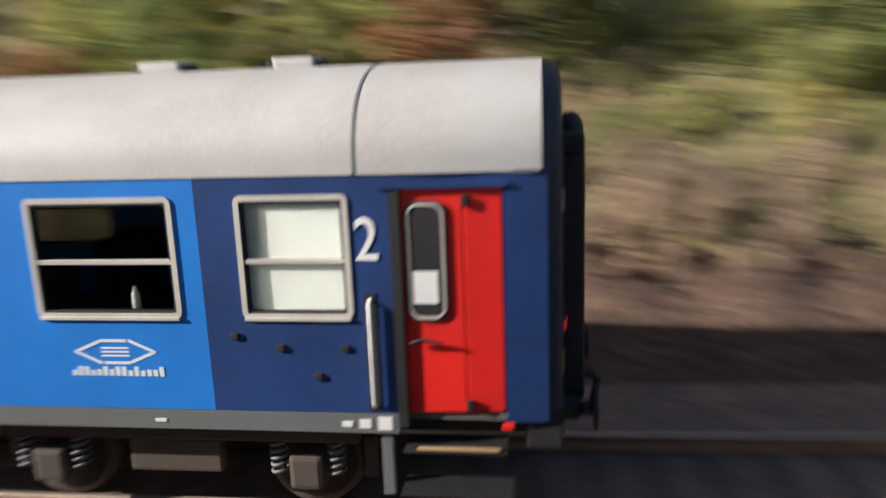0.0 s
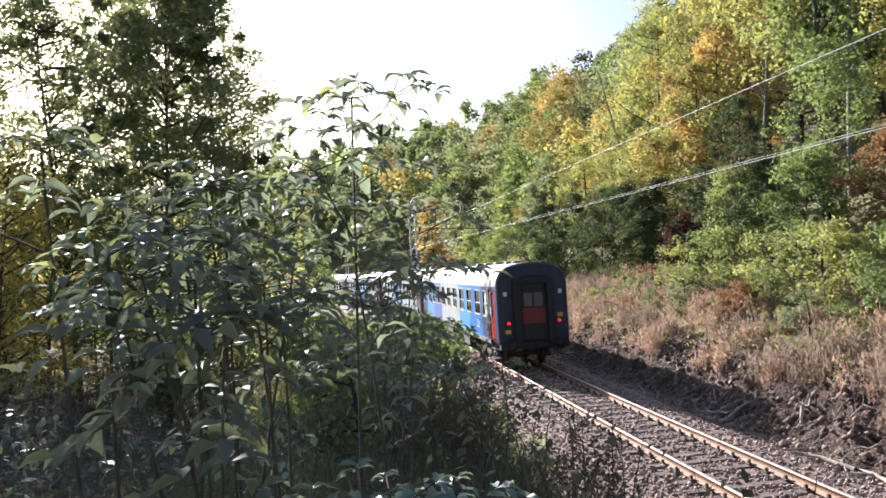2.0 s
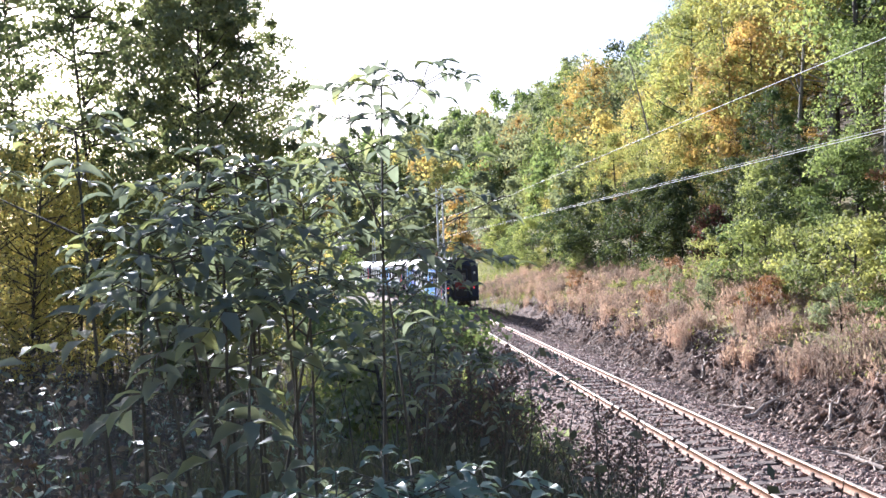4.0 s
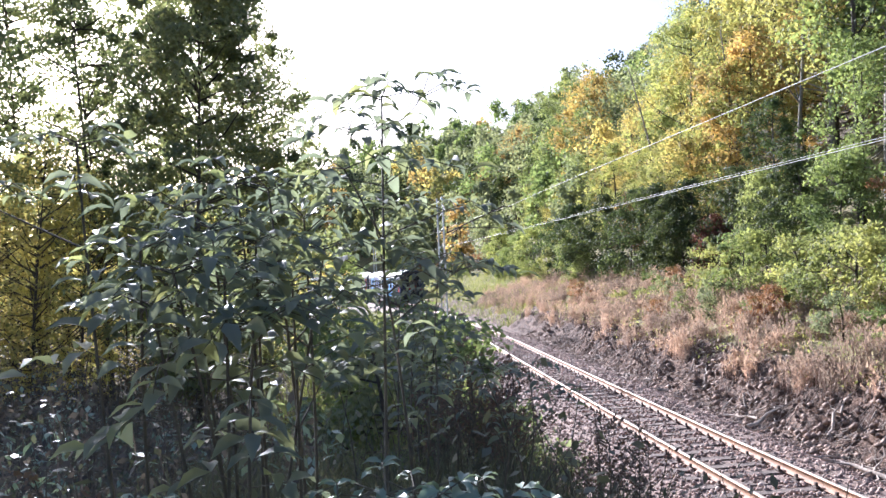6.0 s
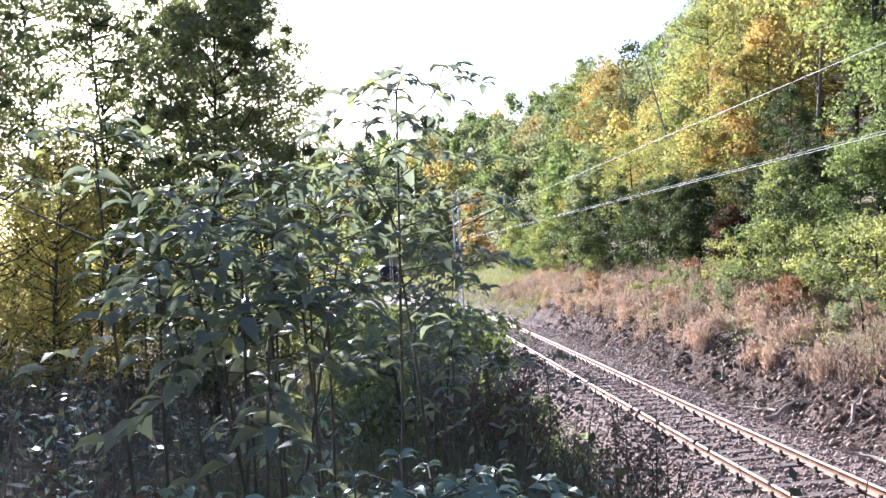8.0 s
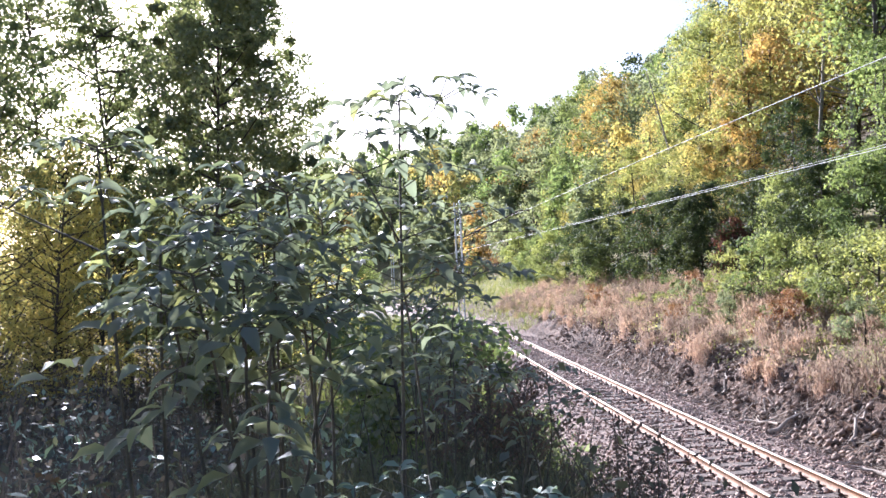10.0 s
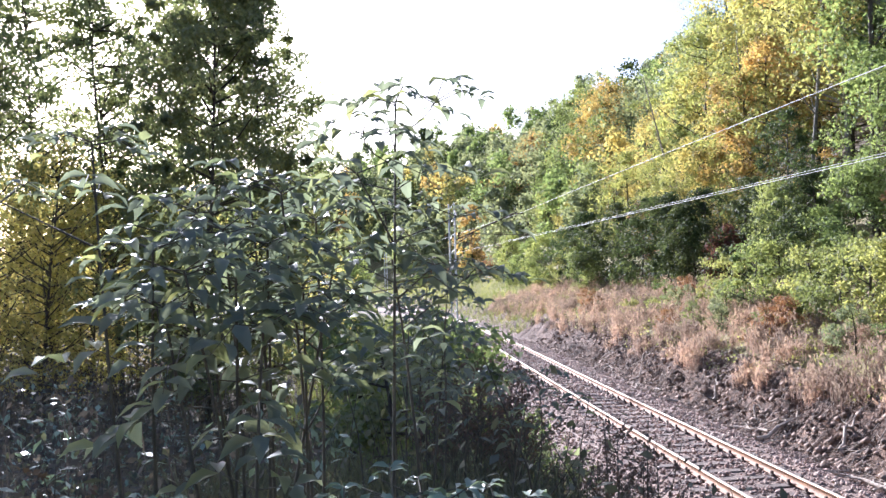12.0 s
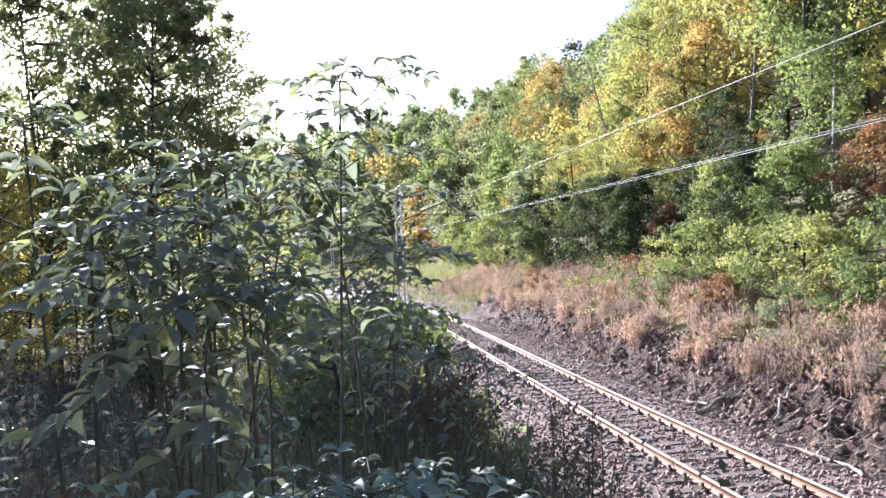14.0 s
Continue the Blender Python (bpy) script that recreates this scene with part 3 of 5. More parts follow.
def make_window(coach, p, q, sx, frosted):
    xo, xi = sx * (HALF_W + .014), sx * (HALF_W - .05)
    f = part("window", bm_mesh("window", tapered_bm(frame_ring(p - .02, q + .02, Z_WB - .02, Z_WT + .02, .046, xi, xo)), P_FRAME), coach, "grey metal frame of a drop window")
    part("gasket", bm_mesh("gasket", tapered_bm(frame_ring(p + .026, q - .026, Z_WB + .026, Z_WT - .026, .02, sx * (HALF_W - .06), sx * (HALF_W + .004), .05)), P_RUBBER), f, "black rubber seal")
    zm = Z_WB + (Z_WT - Z_WB) * .47
    part("crossbar", box("crossbar", P_FRAME, *sorted((sx * (HALF_W + .006), sx * (HALF_W - .04))), p + .03, q - .03, zm - .02, zm + .02, .005), f)
    part("sill", box("sill", P_FRAME, *sorted((sx * (HALF_W + .03), sx * (HALF_W - .02))), p, q, Z_WB - .035, Z_WB - .005, .006), f)
    if frosted:
        part("inner_panel", box("inner_panel", P_BLIND, *sorted((sx * (HALF_W - .052), sx * (HALF_W - .064))), p - .05, q + .05, Z_WB - .05, Z_WT + .05), f, "whitish panel behind the glass")
    for z0, z1, d in ((Z_WB + .03, zm - .018, .012), (zm + .018, Z_WT - .03, .028)):
        pane = part("pane", box("pane", G_CLEAR if frosted else G_PANE, *sorted((sx * (HALF_W - d), sx * (HALF_W - d - .008))), p + .03, q - .03, z0, z1), f, "clear pane" if frosted else "dark reflecting pane")
        pane.visible_shadow = False


def tapered_bm(bm):
    tapered(bm)
    return bm


def make_door(coach, p, q, sx):
    x0, x1 = sorted((sx * (HALF_W - .03), sx * (HALF_W - .075)))
    d = part("door", bm_mesh("door", tapered_bm(door_leaf(p, q, x0, x1)), P_RED), coach, "red folding entrance door")
    y0, y1 = (p + .47, q - .1) if p < 5 else (p + .1, q - .47)
    part("door_window_frame", bm_mesh("door_window_frame", tapered_bm(frame_ring(y0, y1, 2.02, 2.97, .022, sx * (HALF_W - .06), sx * (HALF_W - .010), .10, 7)), P_FRAME), d, "bright metal rim of the door window")
    part("gasket", bm_mesh("gasket", tapered_bm(frame_ring(y0 - .022, y1 + .022, 1.998, 2.992, .022, sx * (HALF_W - .06), sx * (HALF_W - .016), .12, 7)), P_RUBBER), d, "black rubber seal")
    pane = part("pane", bm_mesh("pane", tapered_bm(_box_bm(*sorted((sx * (HALF_W - .018), sx * (HALF_W - .028))), y0 + .03, y1 - .03, 2.05, 2.94)), P_BLACK), d, "dark door pane")
    part("notice", bm_mesh("notice", tapered_bm(_box_bm(*sorted((sx * (HALF_W - .010), sx * (HALF_W - .016))), y0 + .06, y1 - .04, 2.15, 2.42)), P_WHITE), d, "pale sheet of paper in the window")
    for z in (1.27, 2.98):
        part("hinge", bm_mesh("hinge", tapered_bm(_box_bm(*sorted((sx * (HALF_W + .005), sx * (HALF_W - .03))), p + .27, p + .33, z - .045, z + .045, .01)), P_BLACK), d)
    part("door_handle", tube_mesh("door_handle", [[((sx * (HALF_W + .02) * taper(p + .8), q - .1, 1.83), .015), ((sx * (HALF_W + .035) * taper(p + .7), q - .2, 1.86), .017), ((sx * (HALF_W + .02) * taper(p + .6), q - .36, 1.82), .014)]], P_BLACK, 6), d)
    part("lintel", bm_mesh("lintel", tapered_bm(_box_bm(*sorted((sx * (HALF_W + .03), sx * (HALF_W - .02))), p - .03, q + .12, 3.09, 3.12)), P_NAVY), coach)


def _box_bm(x0, x1, y0, y1, z0, z1, bevel=0.0):
    bm = bmesh.new()
    box_into(bm, x0, x1, y0, y1, z0, z1, bevel)
    return bm


def door_leaf(p, q, x0, x1):
    bm = bmesh.new()
    mid = p + .32
    box_into(bm, x0, x1, p + .01, mid - .002, Z_SIDE, 3.085, .012)
    box_into(bm, x0, x1, mid + .002, q - .05, Z_SIDE, 3.085, .012)
    return bm


def make_wheelset():
    lines = [[((x, 0, 0), r) for x, r in ((.68, .20), (.68, .455), (.685, .485), (.715, .485), (.72, .46), (.82, .452), (.82, .40), (.80, .38), (.78, .22), (.83, .16), (.83, .001))]]
    lines.append([((-x, 0, 0), r) for x, r in ((.68, .20), (.68, .455), (.685, .485), (.715, .485), (.72, .46), (.82, .452), (.82, .40), (.80, .38), (.78, .22), (.83, .16), (.83, .001))])
    lines.append([((-.7, 0, 0), .085), ((.7, 0, 0), .085)])
    return tube_mesh("wheelset", lines, P_BOGIE, 24)


def make_bogie(coach, yc, wheel_mesh, wheels):
    b = part("bogie", bogie_frame(), coach, "grimy brown steel bogie")
    b.matrix_basis = pose(0, yc, 0)
    for q in (-1, 1):
        for side in (-1, 1):
            bx = part("axle_box", box("axle_box", P_BOGIE, side * 1.0 - .14, side * 1.0 + .14, q * 1.25 - .16, q * 1.25 + .16, .30, .64, .05), b, "rusty axle box")
            for d in (-.27, .27):
                part("coil_spring", spring_mesh(side * 1.02, q * 1.25 + d), b, "pale coil spring")
        w = part("wheelset", wheel_mesh, coach, "dark steel wheelset")
        w.matrix_basis = pose(0, yc + q * 1.25, .46)
        wheels.append((w, yc + q * 1.25))


def spring_mesh(x, y):
    line = []
    for i in range(56):
        a = i * 2 * math.pi / 11
        line.append(((x + .075 * math.cos(a), y + .075 * math.sin(a), .42 + .34 * i / 55), .018))
    return tube_mesh("coil_spring", [line], P_SOLE, 5)


def bogie_frame():
    bm = bmesh.new()
    for side in (-1, 1):
        box_into(bm, side * 1.02 - .07, side * 1.02 + .07, -1.75, 1.75, .74, .92, .03)
        box_into(bm, side * 1.02 - .06, side * 1.02 + .06, -.45, .45, .42, .76, .03)
        for q in (-1, 1):
            box_into(bm, side * .78 - .05, side * .78 + .05, q * 1.78 - .06, q * 1.78 + .06, .28, .7, .02)
    box_into(bm, -1.0, 1.0, -.25, .25, .6, .9, .03)
    return bm_mesh("bogie", bm, P_BOGIE)


def make_coach(scheme, detailed):
    coach = tagged(new("passenger_coach"), "blue and grey passenger coach with pale roof and red doors", "railway coach", "coaches of the train")
    for a, b, m in scheme:
        for sx in (-1, 1):
            part("side_panel", side_mesh(a, b, sx, m), coach)
    # roof
    prof = roof_line()
    inner = [(x * .965, Z_GUT + (z - Z_GUT) * .95) for x, z in prof]
    ys = [.16, .5, 1.0, 1.6, 5, 13, 20, 23.9, 24.5, 25.0, CAR_L - .16]
    part("roof", ring_body("roof", [[(x * taper(y), y, z) for x, z in prof] for y in ys], P_ROOF), coach, "weathered pale grey curved roof")
    for y, ylab in ((1.62, "seam"), (CAR_L - 1.62, "seam"), (9.0, "seam"), (17.0, "seam")):
        part("roof_seam", ring_body("roof_seam", [[(x * (1.003 if d else 1.0), y + dy, Z_GUT + (z - Z_GUT) * (1.006 if d else .999)) for x, z in prof] for dy, d in ((-.02, 0), (-.012, 1), (.012, 1), (.02, 0))], P_SOLE), coach)
    for sx in (-1, 1):
        bm = bmesh.new()
        box_into(bm, *sorted((sx * (HALF_W - .005), sx * (HALF_W + .03))), .2, CAR_L - .2, Z_GUT - .012, Z_GUT + .012)
        part("gutter", bm_mesh("gutter", tapered_bm(bm), P_SOLE), coach)
        part("solebar", box("solebar", P_SOLE, *sorted((sx * (HALF_W - .09), sx * (HALF_W - .004))), 1.36, CAR_L - 1.36, Z_SOLE, Z_SIDE - .002, .008), coach, "dark grey longitudinal sill")
    for y in (2.44, 3.75, 6.0, 8.3, 10.5, 12.75, 15.0, 17.2, 19.5, 21.75, 23.06):
        v = part("roof_vent", box("roof_vent", P_ROOF, -.16, .16, y - .2, y + .2, Z_TOP - .02, Z_TOP + .09, .03), coach, "low pale roof ventilator")
        for q in (-1, 1):
            part("vent_cheek", box("vent_cheek", P_BLACK, -.13, .13, y + q * .235 - .03, y + q * .235 + .03, Z_TOP - .02, Z_TOP + .06, .015), v)
    # ends
    low = [(-HALF_W, Z_SIDE - .1), (-HALF_W, 2.2)] + [(x, z) for x, z in prof] + [(HALF_W, 2.2), (HALF_W, Z_SIDE - .1)]
    for rear in (True, False):
        ring = []
        for d, k in ((.24, .988), (.16, .986), (.08, .976), (.035, .962), (.01, .93), (0.0, .90)):
            y = d if rear else CAR_L - d
            ring.append([(x * taper(y) * k, y, 2.4 + (z - 2.4) * (k if z > 2.4 else 1)) for x, z in low])
        if not rear:
            ring = [r[::-1] for r in ring]
        e = part("end_wall", ring_body("end_wall", ring, P_END, cap_last=True, smooth=False), coach, "dark end wall with rounded corners")
        y, q = (0, -1) if rear else (CAR_L, 1)
        for sx in (-1, 1):
            part("corner_post", bm_mesh("corner_post", tapered_bm(_box_bm(*sorted((sx * (HALF_W + .004), sx * (HALF_W - .06))), *((.12, .46) if rear else (CAR_L - .46, CAR_L - .12)), Z_SIDE - .08, Z_GUT)), P_NAVY), coach)
            part("gangway_roll", tube_mesh("gangway_roll", [[((sx * .62, y + q * .09, 1.05), .11), ((sx * .62, y + q * .09, 3.1), .11), ((sx * .56, y + q * .09, 3.3), .11), ((sx * .4, y + q * .09, 3.42), .11), ((0, y + q * .09, 3.46), .11)]], P_RUBBER, 10), coach, "black rubber gangway roll")
            part("buffer", tube_mesh("buffer", [[((sx * .875, y, 1.04), .11), ((sx * .875, y + q * .14, 1.04), .10), ((sx * .875, y + q * .14, 1.04), .07), ((sx * .875, y + q * .26, 1.04), .07), ((sx * .875, y + q * .27, 1.04), .2), ((sx * .875, y + q * .30, 1.04), .2), ((sx * .875, y + q * .31, 1.04), .01)]], P_BLACK, 16), coach)
        for sx in (-1, 1):
            part("hose_cock", box("hose_cock", P_RED, *sorted((sx * 1.26, sx * 1.34)), *sorted((y - q * .40, y - q * .50)), 1.03, 1.09, .015), coach, "small red valve handle under the door sill")
        part("headstock", box("headstock", P_BLACK, -1.3, 1.3, *sorted((y, y - q * .3)), .86, 1.2, .02), coach)
        part("coupling_hook", tube_mesh("coupling_hook", [[((0, y, 1.02), .05), ((0, y + q * .3, 1.02), .045), ((0, y + q * .36, .95), .04), ((0, y + q * .3, .72), .03)]], P_BLACK, 6), coach)
    door = part("gangway_door", box("gangway_door", P_SHADED_RED, -.42, .42, -.05, -.012, 1.78, 2.36, .01), coach, "red panel of the gangway door, darkened for the hood's shade")
    part("door_lower", box("door_lower", P_BLACK, -.42, .42, -.05, -.012, 1.2, 1.775, .01), door)
    part("door_upper", box("door_upper", P_BLACK, -.42, .42, -.05, -.012, 2.365, 3.12, .01), door)
    for x in (-.2, .2):
        part("blind", box("blind", P_SHADED_PANE, x - .16, x + .16, -.0545, -.0515, 2.42, 2.92), door, "pale window pane")
    for q in (-1, 1):
        part("gangway_hood", box("gangway_hood", P_RUBBER, q * .64 - .14, q * .64 + .14, -.19, .02, 1.08, 3.25, .03), coach, "deep black gangway hood")
    part("gangway_hood", box("gangway_hood", P_RUBBER, -.78, .78, -.19, .02, 3.255, 3.43, .03), coach, "deep black gangway hood")
    for x in (-1.0, 1.0):
        lamp = part("tail_lamp", tube_mesh("tail_lamp", [[((x * .955, .05, 1.84), .085), ((x * .955, -.02, 1.84), .085), ((x * .955, -.022, 1.84), .07)]], P_BLACK, 16), coach)
        part("lens", tube_mesh("lens", [[((x * .955, -.018, 1.84), .062), ((x * .955, -.026, 1.84), .05), ((x * .955, -.029, 1.84), .001)]], E_RED, 16), lamp, "glowing red lens")
        part("marker_plate", box("marker_plate", P_YELLOW, x * 1.0 - .1, x * 1.0 + .1, -.012, .005, *((1.45, 1.6) if x < 0 else (1.98, 2.13))), coach, "yellow enamel plate")
        part("data_plate", box("data_plate", P_WHITE, x * 1.04 - .065, x * 1.04 + .065, -.012, .005, 2.84, 3.0), coach, "small white plate")
    # steps and rails at the doors
    for p, q in DOORS:
        for sx in (-1, 1):
            s = part("step", box("step", P_BLACK, *sorted((sx * 1.12, sx * 1.42)), p, q, .84, .88, .01), coach)
            part("step_edge", box("step_edge", P_STEP, *sorted((sx * 1.40, sx * 1.43)), p + .06, q - .12, .875, .905, .008), s, "worn yellowish step edge")
            part("step", box("step", P_BLACK, *sorted((sx * 1.2, sx * 1.52)), p - .05, q + .02, .50, .53, .008), coach)
            part("step_bracket", box("step_bracket", P_SOLE, *sorted((sx * 1.3, sx * 1.36)), q + .10, q + .2, .42, 1.02, .01), coach, "pale grey step bracket")
            yy = q + .22 if p < 5 else p - .22
            # no recess is cut: a flat black strip gives its darkness
            part("rail_pocket", box("rail_pocket", P_BLACK, *sorted((sx * (HALF_W + .007), sx * (HALF_W - .05))), yy - .05, yy + .05, 1.22, 2.24, .002), coach, "black strip in place of the dark recess behind the handrail")
            h = part("handrail", tube_mesh("handrail", [[((sx * (HALF_W - .01), yy, 1.25), .016), ((sx * (HALF_W + .05), yy, 1.29), .016), ((sx * (HALF_W + .05), yy, 2.16), .016), ((sx * (HALF_W - .01), yy, 2.2), .016)]], P_WHITE, 8), coach, "white vertical handrail")
            part("door_post", bm_mesh("door_post", _box_bm(*sorted((sx * (HALF_W + .012), sx * (HALF_W - .06))), q - .05, q + .03, Z_SIDE - .12, 3.09), P_BLACK), coach)
    for (p, q) in DOORS:
        for sx in (-1, 1):
            make_door(coach, p, q, sx)
    for i, (p, q) in enumerate(WINDOWS):
        for sx in (-1, 1):
            make_window(coach, p, q, sx, i in (0, len(WINDOWS) - 1))
    # inside
    part("floor", box("floor", P_INSIDE, -1.33, 1.33, .3, CAR_L - .3, 1.12, 1.18), coach)
    part("ceiling_panel", box("ceiling_panel", P_INSIDE, -1.25, 1.25, .3, CAR_L - .3, 3.3, 3.34), coach)
    for y in (1.4, 3.0, CAR_L - 3.0, CAR_L - 1.4):
        part("partition", box("partition", P_INSIDE, -1.33, 1.33, y - .02, y + .02, 1.18, 3.28), coach)
    for k in range(9):
        for x in (-.85, .85):
            for q in (-1, 1):
                y = 3.81 + 2.11 * k + q * .72
                st = part("seat", box("seat", P_SEAT, x - .45, x + .45, y - .22 + q * .05, y + .22 - q * .05, 1.45, 1.6, .04), coach)
                part("backrest", box("backrest", P_SEAT, x - .45, x + .45, y + q * .17, y + q * .28, 1.55, 2.3, .04), st)
    # below the floor
    for y0, y1, h in ((7.2, 9.4, .45), (10.2, 11.3, .5), (12.4, 15.2, .42), (16.6, 18.2, .5)):
        for sx in (-1, 1):
            part("equipment_box", box("equipment_box", P_BOGIE, *sorted((sx * .7, sx * 1.28)), y0, y1, h, 1.06, .03), coach, "grimy underfloor equipment box")
    part("underframe", box("underframe", P_BLACK, -1.2, 1.2, .3, CAR_L - .3, .95, 1.11), coach)
    wheels = []
    for yc in (3.55, CAR_L - 3.55):
        make_bogie(coach, yc, WHEEL, wheels)
    if detailed:
        lettering(coach)
    return coach, wheels


def lettering(coach):
    cu = bpy.data.curves.new("class_number", "FONT")
    cu.body, cu.size, cu.extrude, cu.offset = "2", .50, .003, .004
    cu.materials.append(P_WHITE)
    t = new("class_number", cu)
    t.parent = coach
    t["label"] = "white class number"
    t.matrix_basis = Matrix.Translation((-(HALF_W + .006), 1.655, 2.52)) @ Matrix(((0, 0, -1, 0), (-.82, 0, 0, 0), (0, 1, 0, 0), (0, 0, 0, 1)))
    # double arrow emblem and bars
    bm = bmesh.new()
    x = -(HALF_W + .004)

    def stroke(pts, w=.028):
        for (ya, za), (yb, zb) in zip(pts[:-1], pts[1:]):
            d = Vector((0, yb - ya, zb - za)).normalized() * (w * .35)
            n = Vector((0, -(zb - za), yb - ya)).normalized() * (w / 2)
            a, b = Vector((x, ya, za)) - d, Vector((x, yb, zb)) + d
            bm.faces.new([bm.verts.new(v) for v in (a + n, b + n, b - n, a - n)])
    yc, zc = 3.81, 1.72
    stroke([(yc + .14, zc - .10), (yc + .36, zc), (yc + .12, zc + .10), (yc - .1, zc + .10)])
    stroke([(yc - .14, zc + .10), (yc - .36, zc), (yc - .12, zc - .10), (yc + .1, zc - .10)])
    for dz in (-.035, 0, .035):
        stroke([(yc - .12, zc + dz), (yc + .12, zc + dz)], .018)
    part("emblem", bm_mesh("emblem", bm, P_LOGO), coach, "pale double arrow emblem")
    bm = bmesh.new()
    r = random.Random(3)
    y = yc + .42
    for i in range(15):
        h = r.choice((.05, .06, .085))
        box_into(bm, x - .001, x + .003, y - .045, y - .004, 1.50, 1.50 + h)
        y -= .057
    part("lettering", bm_mesh("lettering", bm, P_LOGO), coach, "row of pale unreadable letters")
    for ya, yb, z0, z1 in ((1.42, 1.54, 1.045, 1.165), (1.60, 1.70, 1.06, 1.14), (1.76, 1.85, 1.07, 1.12), (3.42, 3.52, 1.08, 1.11)):
        part("sill_marking", box("sill_marking", P_WHITE, x + .001, x + .02, ya, yb, z0, z1), coach, "small white stencilled mark")
    for yy, zz in ((2.72, 1.87), (2.33, 1.77), (1.78, 1.77), (2.02, 1.52)):
        part("grommet", box("grommet", P_BLACK, x - .02, x + .03, yy - .035, yy + .035, zz - .03, zz + .03, .01), coach)
    part("sill_bottle", tube_mesh("sill_bottle", [[((-1.30, 3.62, 2.06), .035), ((-1.30, 3.62, 2.2), .035), ((-1.30, 3.62, 2.24), .015), ((-1.30, 3.62, 2.27), .015)]], P_WHITE, 10), coach, "white bottle on the window sill")


WHEEL = make_wheelset()
SCHEME_REAR = [(.46, 2.96, P_NAVY), (2.96, 5.95, P_BLUE), (5.95, 8.95, P_SKY), (8.95, 15.4, P_PALE), (15.4, 19.0, P_VIOLET), (19.0, 22.3, P_SKY), (22.3, CAR_L - .46, P_NAVY)]
SCHEME_NEXT = [(.46, 2.96, P_PALE), (2.96, 8.95, P_PALE), (8.95, 15.4, P_SKY), (15.4, CAR_L - .46, P_PALE)]
rear_coach, rear_wheels = make_coach(SCHEME_REAR, True)
next_coach, next_wheels = make_coach(SCHEME_NEXT, False)
third_coach = copy_thing(next_coach, pose(0, 0, 0))
fourth_coach = copy_thing(next_coach, pose(0, 0, 0))

TRAIN_S0, TRAIN_V, PITCH_L = -0.320, 14.397, CAR_L + .75


def coach_pose(s):
    x, y = on_track(s)
    x2, y2 = on_track(s + 22.0)
    return pose(float(x), float(y), 0, 0, 0, math.degrees(math.atan2(-(x2 - x), y2 - y)))


def motions():
    for k, coach in enumerate((rear_coach, next_coach, third_coach, fourth_coach)):
        walk(coach, [(.5 * i, coach_pose(TRAIN_S0 + TRAIN_V * .5 * i + PITCH_L * k)) for i in range(29)])
    for w, y in rear_wheels:
        walk(w, [(i / FPS, pose(0, y, .46, -math.degrees(TRAIN_V / .46 * i / FPS))) for i in range(14 * FPS + 1)])


